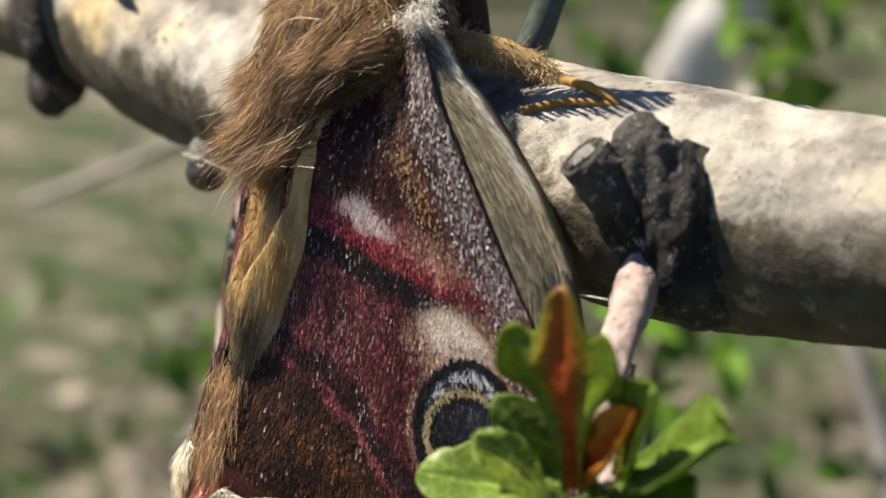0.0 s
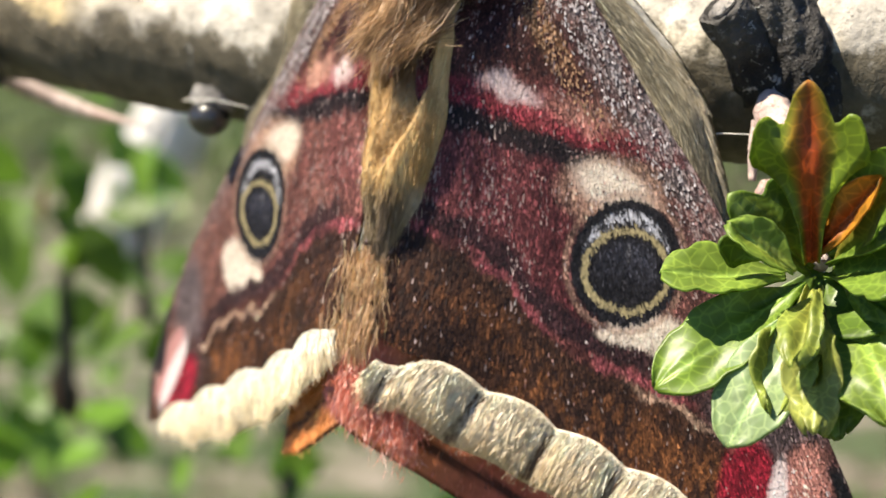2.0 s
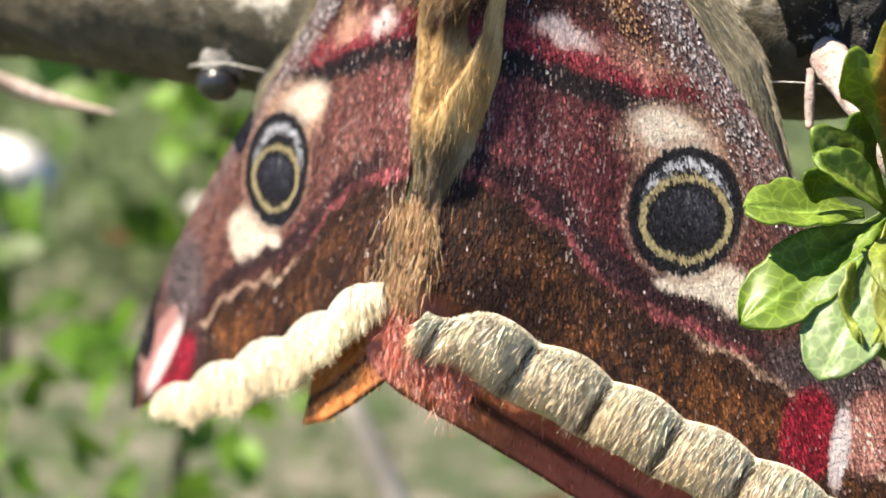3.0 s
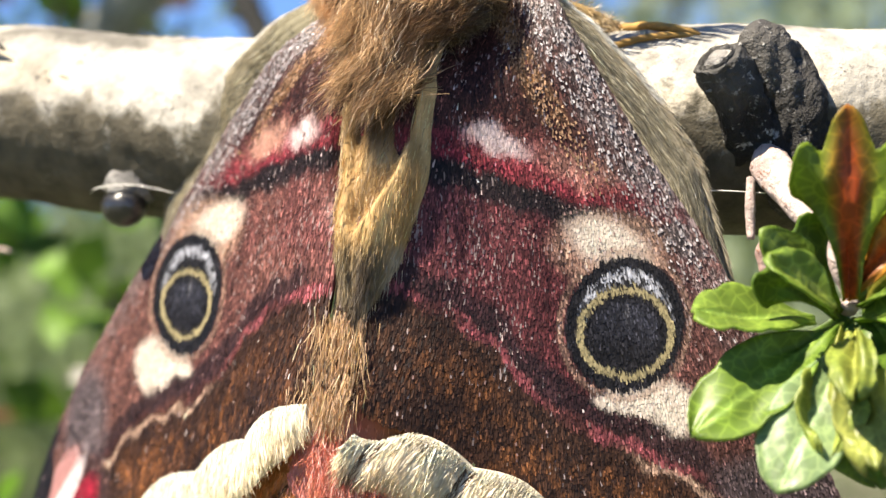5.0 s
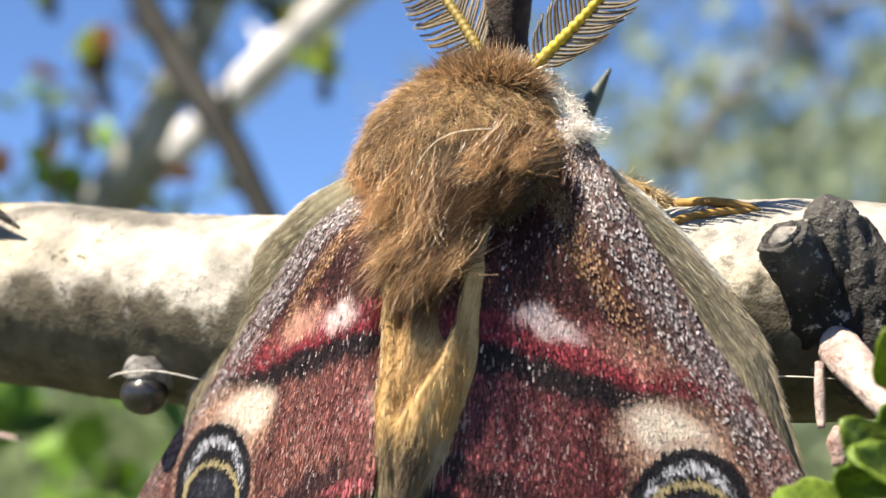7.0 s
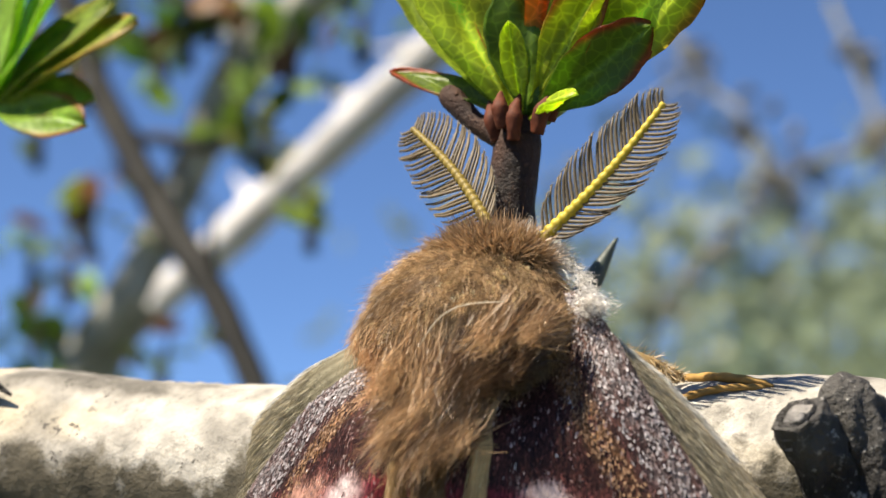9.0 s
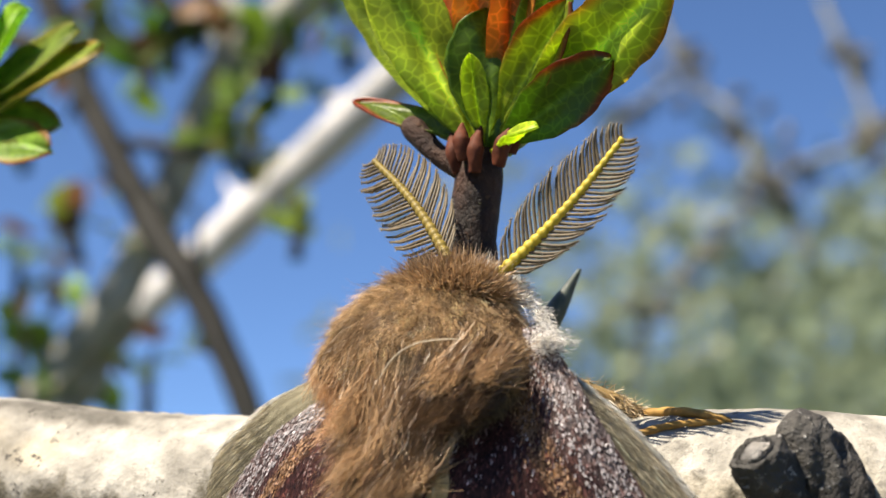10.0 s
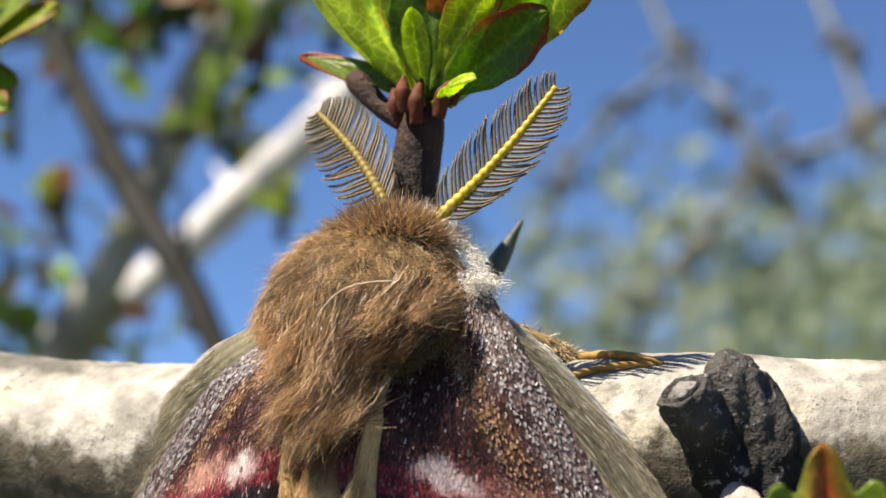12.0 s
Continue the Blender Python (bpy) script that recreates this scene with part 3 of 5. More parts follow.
def hind_wing(moth, side):
    """Folded beneath: an olive furry shoulder shows past the front edge, a rusty lobe under the fringe."""
    edge = np.array([(0.58, 1.02), (0.72, 0.93), (0.90, 0.81), (1.06, 0.66), (1.23, 0.48), (1.39, 0.26), (1.49, -0.02), (1.60, -0.34)])
    if side < 0:
        edge = np.array([(0.36, 0.98), (0.61, 0.86), (0.87, 0.74), (1.13, 0.59), (1.36, 0.39), (1.53, 0.15), (1.59, -0.06), (1.58, -0.24)])
    inner = np.array([(0.52, 1.02), (0.66, 0.88), (0.80, 0.72), (0.95, 0.50), (1.08, 0.30), (1.22, 0.10), (1.38, -0.12), (1.54, -0.34)])
    if side < 0:
        inner = np.array([(0.28, 0.92), (0.42, 0.76), (0.60, 0.60), (0.82, 0.42), (1.02, 0.20), (1.20, 0.02), (1.38, -0.14), (1.50, -0.25)])
    behind = 0.10 if side > 0 else 0.03
    n, m = 60, 14
    k = np.linspace(0, 7, n)
    e = np.stack([np.interp(k, range(8), edge[:, i]) for i in (0, 1)], -1)
    i_ = np.stack([np.interp(k, range(8), inner[:, i]) for i in (0, 1)], -1)
    a = np.linspace(0, 1, m)[None, :, None]
    q = i_[:, None] * (1 - a) + e[:, None] * a
    off = -0.5 * behind - behind * a[..., 0] ** 2 + 0.035 * np.sin(a[..., 0] * math.pi * 0.9) + 0 * k[:, None]
    g = wing_point(side, q[..., 0], q[..., 1], off)
    stripe = 0.5 + 0.5 * np.sin(a[..., 0] * 30 + 6 * vnoise(k[:, None] * 0.7, a[..., 0] * 4))
    col = np.array((0.17, 0.15, 0.095)) + stripe[..., None] * np.array((0.15, 0.14, 0.10))
    v, f = sheet(g, np.array([0, 0.05, 0]))
    wing = part("hindwing", v, f, WING, moth, "folded hind wing with an olive furry shoulder", np.concatenate([col.reshape(-1, 3)] * 2))
    nh = 12000
    r1, r2 = rng.random(nh), rng.random(nh) ** 0.7
    ki = r1 * 7
    ee = np.stack([np.interp(ki, range(8), e[np.linspace(0, n - 1, 8).astype(int), i]) for i in (0, 1)], -1)
    ii = np.stack([np.interp(ki, range(8), inner[:, i]) for i in (0, 1)], -1)
    q = ii * (1 - r2)[:, None] + ee * r2[:, None]
    d = unit(np.stack([np.interp(ki + 0.3, range(8), edge[:, i]) - np.interp(ki - 0.3, range(8), edge[:, i]) for i in (0, 1)], -1))
    roots = wing_point(side, q[:, 0], q[:, 1], -0.5 * behind - behind * r2 ** 2 + 0.035 * np.sin(r2 * math.pi * 0.9))
    d3 = np.stack([side * d[:, 0], SLOPE * d[:, 0] - 0.07, d[:, 1]], -1) + rng.normal(0, 0.05, (nh, 3))
    d3[:, 0] += side * 0.35 * (r2 > 0.9)
    col = np.array((0.35, 0.31, 0.22)) * rng.lognormal(0, 0.40, nh)[:, None] * (0.7 + 0.6 * vnoise(r2 * 14, r1 * 5, 17))[:, None]
    col = lay(col, (0.62, 0.54, 0.40), sstep(r2, 0.70, 0.95) * 0.75)
    col = lay(col, (0.60, 0.53, 0.40), sstep(-r2, -0.30, -0.12) * 0.8)
    col = np.where(((r2 > 0.9) & (r1 < 0.55))[:, None], np.array((0.75, 0.72, 0.64)), col)
    v, f, t = strands(roots, d3, rng.uniform(0.05, 0.11, nh), 0.0032, rng.normal(0, 0.03, (nh, 3)), np.clip(col, 0, 0.9), 2)
    part("wing_fur", v, f, FUR, wing, "silky olive-grey wing fur", t)
    # the lower lobe
    out = np.array([(-0.06, -0.85), (-0.06, -1.42), (0.12, -1.56), (0.35, -1.70), (0.62, -1.83), (0.88, -1.90)] if side < 0 else
                   [(-0.04, -0.85), (-0.10, -1.42), (0.10, -1.56), (0.40, -1.70), (0.85, -1.95), (1.45, -2.22)])
    top = np.array([(0.02, -0.8), (0.10, -0.95), (0.25, -1.05), (0.4, -1.15), (0.6, -1.3), (0.8, -1.5)] if side < 0 else
                   [(0.02, -0.8), (0.10, -0.95), (0.3, -1.05), (0.5, -1.2), (0.9, -1.5), (1.5, -1.85)])
    k = np.linspace(0, 5, 44)
    o = np.stack([np.interp(k, range(6), out[:, i]) for i in (0, 1)], -1)
    i_ = np.stack([np.interp(k, range(6), top[:, i]) for i in (0, 1)], -1)
    a = np.linspace(0, 1, 20)[None, :, None]
    q = i_[:, None] * (1 - a) + o[:, None] * a
    ku = k[:, None] + 0 * a[..., 0]
    off = -0.10 + 0.05 * np.sin(a[..., 0] * math.pi) * sstep(-ku, -3, -1)
    g = wing_point(side, np.abs(q[..., 0]), q[..., 1], off)
    g[..., 0] = side * q[..., 0] + side * off * SLOPE
    col = np.zeros(ku.shape + (3,)) + (0.78, 0.31, 0.10)
    if side > 0:
        col = lay(col, (0.62, 0.16, 0.10), sstep(ku, 2.0, 4.0))
    col = lay(col, (0.75, 0.27, 0.24) if side > 0 else (0.70, 0.30, 0.20), sstep(-ku, -2.6, -1.4) * (0.9 if side > 0 else 0.6))
    col = lay(col, (0.05, 0.02, 0.015), sstep(a[..., 0] + 0 * ku, 0.955, 0.98) * sstep(ku, 1.2, 2.0))
    col = lay(col, (0.04, 0.02, 0.015), sstep(-np.abs(q[..., 1] - np.interp(q[..., 0], [0.2, 0.5, 0.9, 1.5], [-1.42, -1.60, -1.80, -2.1])), -0.035, -0.015) * sstep(ku, 1.6, 2.2) * 0.9)
    v, f = sheet(g, np.array([0, 0.02, 0]))
    part("hindwing_lobe", v, f, WING, wing, "rust-orange hind wing lobe", np.concatenate([col.reshape(-1, 3)] * 2))
    nh = 3200
    r1, r2 = rng.random(nh), rng.random(nh)
    ki = (r1 * 43).astype(int)
    kj = (r2 * 19).astype(int)
    roots = g[ki, kj] + rng.normal(0, 0.012, (nh, 3))
    cc = col[ki, kj] * rng.lognormal(0.05, 0.25, nh)[:, None]
    v, f, t = strands(roots, np.array([side * 0.1, -0.12, -1.0]) + rng.normal(0, 0.14, (nh, 3)), rng.uniform(0.015, 0.04, nh), 0.006, rng.normal(0, 0.1, (nh, 3)), np.clip(cc, 0, 0.9), 2)
    part("lobe_fur", v, f, FUR, wing, "rosy fur of the hind wing lobe", t)
    if side > 0:
        nh = 3600
        r1, r2 = rng.random(nh), rng.normal(0, 1, nh)
        u, w = 0.05 + 0.34 * r1 + 0.03 * r2, -1.27 - 0.22 * r1 + 0.07 * rng.normal(size=nh)
        roots = wing_point(side, np.abs(u), w, -0.02 + 0.04 * rng.random(nh))
        cc = np.where(rng.random(nh)[:, None] < 0.3, (0.85, 0.46, 0.40), (0.74, 0.22, 0.14)) * rng.lognormal(0, 0.2, nh)[:, None]
        v, f, t = strands(roots, np.array([0.25, -0.25, -1.0]) + rng.normal(0, 0.3, (nh, 3)), rng.uniform(0.04, 0.09, nh), 0.0036, rng.normal(0, 0.2, (nh, 3)), np.clip(cc, 0, 0.92), 3)
        part("rosy_tuft", v, f, FUR, wing, "pink woolly tuft under the fringe", t)


def thorax(moth):
    centre, rad = np.array((-0.015, -0.05, 0.91)), np.array((0.50, 0.38, 0.44))
    q, h = np.meshgrid(np.linspace(0, 2 * math.pi, 48, endpoint=False), np.linspace(0.03, math.pi - 0.03, 30), indexing="ij")
    d = np.stack([np.cos(q) * np.sin(h), np.sin(q) * np.sin(h), np.cos(h)], -1)
    def full(d):
        """The back is rounder above, and draws in to the keel below."""
        p = 2 + 0.7 * sstep(-d[..., 2:], -0.1, 0.5)
        q = d / (np.abs(d) ** p).sum(-1, keepdims=True) ** (1 / p)
        low = sstep(-q[..., 2], 0.0, 0.95)
        slim = 1 + (q[..., 0] < 0) * (0.08 * sstep(-q[..., 2], -0.4, 0.0) - 0.40 * sstep(-q[..., 2], 0.1, 0.65))
        return np.stack([q[..., 0] * slim * (1 - 0.42 * low) + 0.16 * low, q[..., 1] * (1 + 0.10 * low), q[..., 2] * (1 + 0.10 * low)], -1)
    v = (centre + full(d) * rad * (1 + 0.08 * (vnoise(q * 2, h * 3) - 0.5))[..., None]).transpose(1, 0, 2).reshape(-1, 3)
    body = part("thorax", v, grid_faces(30, 48, True), SKIN, moth, "furry golden-brown thorax", np.array((0.10, 0.055, 0.022)))
    # woolly fur in crinkled tufts that fall down over the back
    k, per = 2600, 34
    d = unit(rng.normal(size=(k, 3)))
    d[:, 1] = np.where(rng.random(k) < 0.85, -np.abs(d[:, 1]), d[:, 1])
    nrm = unit(d / rad)
    swirl = 0.8 * (vnoise(d[:, 0] * 3.2 + 5, d[:, 2] * 3.2, 12) - 0.5)
    fall = np.stack([0.35 * d[:, 0] + swirl, -0.1 + 0 * swirl, -1 + 0 * swirl], -1)
    along = unit(fall - nrm * (fall * nrm).sum(1)[:, None])
    lean = unit(along + nrm * rng.uniform(0.05, 0.38, k)[:, None] + rng.normal(0, 0.20, (k, 3)))
    reach = 0.05 + 0.09 * rng.random(k)
    curl = rng.normal(0, 0.20, (k, 3)) - nrm * 0.22
    ti = np.repeat(np.arange(k), per)
    n = k * per
    dd = unit(d[ti] + rng.normal(0, 0.07, (n, 3)))
    roots = centre + full(dd) * rad * 0.98
    tips = centre + (full(d) * rad)[ti] + (lean * reach[:, None])[ti] + rng.normal(0, 0.014, (n, 3))
    aim = tips - roots
    z, x = roots[:, 2], roots[:, 0]
    col = np.array((0.40, 0.265, 0.135)) * np.exp(rng.normal(0, 0.45, k)[ti] + rng.normal(0, 0.28, n))[:, None]
    # brown patches low and to the right, with the shade of fur gaps painted in
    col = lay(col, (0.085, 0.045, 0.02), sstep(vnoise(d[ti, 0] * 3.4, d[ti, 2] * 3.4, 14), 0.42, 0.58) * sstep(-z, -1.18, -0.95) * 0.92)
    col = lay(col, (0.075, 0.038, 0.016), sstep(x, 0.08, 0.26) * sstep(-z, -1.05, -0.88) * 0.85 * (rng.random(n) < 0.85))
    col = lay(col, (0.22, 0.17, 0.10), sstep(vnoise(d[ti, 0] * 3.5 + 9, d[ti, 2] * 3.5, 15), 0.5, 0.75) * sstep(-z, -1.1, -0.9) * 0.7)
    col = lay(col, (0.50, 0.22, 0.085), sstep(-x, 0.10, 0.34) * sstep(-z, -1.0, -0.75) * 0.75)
    col = lay(col, (0.72, 0.52, 0.28), (rng.random(n) < 0.07) * 0.8)
    wisp = rng.random(n) < 0.02
    # roots tinted darker than tips, as shade deep between the tufts
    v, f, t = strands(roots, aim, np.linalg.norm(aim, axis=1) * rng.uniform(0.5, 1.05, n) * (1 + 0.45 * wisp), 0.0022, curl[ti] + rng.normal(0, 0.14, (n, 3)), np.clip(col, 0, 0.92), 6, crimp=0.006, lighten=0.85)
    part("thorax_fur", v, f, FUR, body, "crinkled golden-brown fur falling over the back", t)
    # ragged locks that hang over the wing roots and the keel; tone 1 is darkened for shade
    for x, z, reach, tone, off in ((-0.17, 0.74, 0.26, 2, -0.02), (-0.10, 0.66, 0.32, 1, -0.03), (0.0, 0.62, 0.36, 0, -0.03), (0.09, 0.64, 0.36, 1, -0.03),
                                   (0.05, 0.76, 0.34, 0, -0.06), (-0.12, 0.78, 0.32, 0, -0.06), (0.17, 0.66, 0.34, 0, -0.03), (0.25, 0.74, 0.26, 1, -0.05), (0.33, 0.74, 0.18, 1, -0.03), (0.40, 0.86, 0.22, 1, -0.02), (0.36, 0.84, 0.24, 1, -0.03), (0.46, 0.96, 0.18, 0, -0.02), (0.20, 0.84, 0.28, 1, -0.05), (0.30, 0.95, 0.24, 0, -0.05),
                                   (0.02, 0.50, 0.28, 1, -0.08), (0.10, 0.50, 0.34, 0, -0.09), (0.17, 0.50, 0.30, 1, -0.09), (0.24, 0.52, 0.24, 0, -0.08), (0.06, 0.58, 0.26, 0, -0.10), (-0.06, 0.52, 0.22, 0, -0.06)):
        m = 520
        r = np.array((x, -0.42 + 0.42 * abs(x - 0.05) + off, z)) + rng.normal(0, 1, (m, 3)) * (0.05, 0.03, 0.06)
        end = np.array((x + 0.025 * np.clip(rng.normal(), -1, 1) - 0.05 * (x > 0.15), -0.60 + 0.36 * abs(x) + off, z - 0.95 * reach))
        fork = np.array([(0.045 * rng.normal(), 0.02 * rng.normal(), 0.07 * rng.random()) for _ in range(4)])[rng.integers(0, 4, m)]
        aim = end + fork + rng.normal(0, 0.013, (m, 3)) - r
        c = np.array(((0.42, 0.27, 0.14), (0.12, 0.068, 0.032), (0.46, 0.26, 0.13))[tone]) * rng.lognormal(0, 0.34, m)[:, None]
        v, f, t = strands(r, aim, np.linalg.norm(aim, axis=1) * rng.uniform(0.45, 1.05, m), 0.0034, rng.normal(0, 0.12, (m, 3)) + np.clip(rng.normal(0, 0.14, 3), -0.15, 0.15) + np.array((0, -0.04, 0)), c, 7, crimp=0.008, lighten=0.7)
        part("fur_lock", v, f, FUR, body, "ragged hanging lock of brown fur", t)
    # a few long pale stray hairs
    m = 18
    r = np.stack([rng.uniform(-0.25, 0.35, m), -0.50 + rng.normal(0, 0.02, m), rng.uniform(0.45, 0.95, m)], -1)
    r[:, 1] += 0.4 * np.abs(r[:, 0])
    v, f, t = strands(r, np.stack([rng.normal(0, 0.35, m), rng.normal(-0.2, 0.15, m), rng.normal(-0.9, 0.3, m)], -1), rng.uniform(0.08, 0.18, m), 0.0022, rng.normal(0, 0.5, (m, 3)), np.tile((0.72, 0.6, 0.42), (m, 1)), 8, crimp=0.02)
    part("stray_hair", v, f, FUR, body, "loose pale guard hair", t)
    # the white collar from the head down to the shoulder
    m = 2600
    s = np.where(rng.random(m) < 0.45, np.clip(np.abs(rng.normal(0.14, 0.12, m)), 0, 1), rng.random(m))
    line = np.stack([np.interp(s, [0, 0.3, 0.65, 1], [0.10, 0.32, 0.465, 0.54]), np.interp(s, [0, 0.4, 1], [0.06, 0.02, -0.08]), np.interp(s, [0, 0.3, 0.65, 1], [1.37, 1.32, 1.19, 1.03])], -1)
    r = line + rng.normal(0, 1, (m, 3)) * (0.016, 0.03, 0.016) + np.array((0.010, -0.02, 0.004))
    c = np.array((0.90, 0.86, 0.79)) * rng.uniform(0.75, 1.03, m)[:, None]
    v, f, t = strands(r, np.array((0.55, -0.12, 0.30)) + np.stack([0.4 * s, -0.1 * s, -0.5 * s], -1) + rng.normal(0, 0.3, (m, 3)), rng.uniform(0.02, 0.05, m), 0.0030, rng.normal(0, 0.25, (m, 3)) + np.array((0, 0, -0.25)), c, 4, crimp=0.005)
    part("collar", v, f, FUR, body, "white woolly collar", t)
    m = 1100
    r = np.array((0.57, -0.14, 1.06)) + rng.normal(0, 1, (m, 3)) * (0.035, 0.04, 0.028)
    c = np.array((0.90, 0.86, 0.80)) * rng.uniform(0.8, 1.03, m)[:, None]
    v, f, t = strands(r, np.array((0.8, -0.3, 0.15)) + rng.normal(0, 0.3, (m, 3)), rng.uniform(0.02, 0.06, m), 0.0034, rng.normal(0, 0.15, (m, 3)) + np.array((0, 0, -0.2)), c, 3)
    part("shoulder_tuft", v, f, FUR, body, "white shoulder tuft", t)
    # one long pale hair across the back
    k = np.linspace(0, 1, 14)[:, None]
    p = np.array((0.0, -0.52, 0.80)) + k * np.array((0.33, 0.06, 0.20)) + np.sin(k * math.pi) * np.array((-0.05, -0.02, 0.05))
    v, f = tube(p, np.full(14, 0.0024), 6)
    part("stray_hair", v, f, FUR, body, "pale stray hair", np.array((0.75, 0.66, 0.50)))


def abdomen(moth):
    """The keel between the wings: tan folds about a dark V-shaped hollow, running out in a thin tail."""
    n, m = 130, 40
    z = np.linspace(0.72, -0.98, n)
    half = np.interp(-z, [-0.72, -0.40, -0.1, 0.25, 0.38, 0.5, 0.7, 0.98], [0.20, 0.225, 0.225, 0.205, 0.185, 0.14, 0.095, 0.05])
    mid = np.interp(-z, [-0.72, -0.4, 0.0, 0.4, 0.6, 0.98], [0.09, 0.10, 0.108, 0.085, 0.07, 0.06])
    a = np.linspace(-1, 1, m)
    zz, aa = z[:, None] + 0 * a[None], a[None] + 0 * z[:, None]
    wob = 0.10 * (vnoise(zz * 6, aa * 2, 44) - 0.5)
    open_ = np.interp(z, [-0.32, -0.18, 0.0, 0.18, 0.72], [0.0, 0.28, 0.56, 0.74, 0.80])[:, None]
    heart = np.interp(z, [-0.28, 0.0, 0.4], [-0.12, -0.08, 0.0])[:, None]
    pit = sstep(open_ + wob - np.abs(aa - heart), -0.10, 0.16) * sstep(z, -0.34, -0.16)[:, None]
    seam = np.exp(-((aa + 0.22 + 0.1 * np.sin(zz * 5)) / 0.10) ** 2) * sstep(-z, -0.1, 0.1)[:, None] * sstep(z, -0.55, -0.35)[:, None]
    pleat = np.sin(aa * 9 + 2.5 * vnoise(zz * 2, aa, 45)) * 0.008
    y = -0.555 + 0.15 * np.abs(aa) ** 3 + 0.13 * pit * (0.55 + 0.45 * sstep(z, 0.0, 0.25))[:, None] + 0.012 * seam + pleat
    y = y + 0.12 * sstep(z, 0.35, 0.70)[:, None]
    y = y + 0.03 * (vnoise(aa * 2.5 + 3, zz * 3, 21) - 0.5) + 0.05 * sstep(-z, 0.28, 0.5)[:, None] * (1 - np.abs(aa))
    x = mid[:, None] + half[:, None] * aa + 0.03 * (vnoise(zz * 4, 0 * aa + 7, 22) - 0.5)
    g = np.stack([x, y, zz], -1)
    streak = vnoise(aa * 9 + zz * 0.6, zz * 2.2, 33)
    col = np.zeros((n, m, 3)) + (0.70, 0.49, 0.23)
    col = lay(col, (0.42, 0.25, 0.09), sstep(streak, 0.45, 0.8) * 0.6)
    col = lay(col, (0.80, 0.57, 0.28), sstep(np.abs(aa), 0.5, 0.8) * 0.7 * sstep(-streak, -0.7, -0.4))
    col = lay(col, (0.72, 0.60, 0.42), sstep(-aa, 0.82, 0.95) * 0.8)
    # recess shade painted in: hollow darker, darkest towards its top, and the seam
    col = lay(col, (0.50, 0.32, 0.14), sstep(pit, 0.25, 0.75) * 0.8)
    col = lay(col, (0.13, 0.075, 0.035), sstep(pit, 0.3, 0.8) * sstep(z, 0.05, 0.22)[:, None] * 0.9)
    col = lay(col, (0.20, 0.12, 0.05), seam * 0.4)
    tail = sstep(-zz, 0.26, 0.40)
    col = lay(col, (0.22, 0.18, 0.12), tail * 0.85)
    col = lay(col, (0.07, 0.05, 0.035), tail * sstep(-np.abs(aa - 0.35), -0.4, -0.1) * 0.8)
    col = lay(col, (0.55, 0.46, 0.33), tail * sstep(aa, 0.72, 0.9) * 0.8)
    col = lay(col, (0.42, 0.21, 0.12), sstep(-zz, 0.66, 0.8) * 0.9)
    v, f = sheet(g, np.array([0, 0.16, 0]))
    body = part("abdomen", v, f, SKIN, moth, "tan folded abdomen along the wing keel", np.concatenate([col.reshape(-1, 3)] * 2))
    nh = 11000
    i, j = rng.integers(0, n, nh), rng.integers(0, m, nh)
    inpit = pit[i, j] > 0.4
    d = np.stack([0.10 * (0.05 - g[i, j, 0]) / 0.2, -0.07 + 0 * z[i], -1 + 0 * z[i]], -1) + rng.normal(0, 1, (nh, 3)) * np.where(inpit, 0.3, 0.13)[:, None] * (1, 0.6, 1)
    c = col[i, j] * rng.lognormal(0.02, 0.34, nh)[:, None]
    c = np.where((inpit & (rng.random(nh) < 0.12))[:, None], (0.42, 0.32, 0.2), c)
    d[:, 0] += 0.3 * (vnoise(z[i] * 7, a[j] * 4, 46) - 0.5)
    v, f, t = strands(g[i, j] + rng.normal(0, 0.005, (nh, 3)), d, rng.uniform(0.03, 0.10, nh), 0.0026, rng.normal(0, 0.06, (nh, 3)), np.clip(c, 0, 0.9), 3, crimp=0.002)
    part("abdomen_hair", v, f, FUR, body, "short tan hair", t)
    # the brush at the tail
    nh = 3200
    down = rng.random(nh)
    r = np.stack([0.06 - 0.02 * down, -0.52 - 0.07 * down, -0.66 - 0.46 * down], -1) + rng.normal(0, 1, (nh, 3)) * (0.062, 0.02, 0.03)
    c = np.where(rng.random(nh)[:, None] < 0.5, (0.58, 0.38, 0.19), (0.72, 0.48, 0.30)) * rng.lognormal(0, 0.25, nh)[:, None]
    v, f, t = strands(r, np.array((0, 0.0, -1)) + rng.normal(0, 0.14, (nh, 3)), rng.uniform(0.05, 0.13, nh), 0.0042, rng.normal(0, 0.1, (nh, 3)), np.clip(c, 0, 0.9), 3)
    part("tail_brush", v, f, FUR, body, "ruddy brush of tail hair", t)


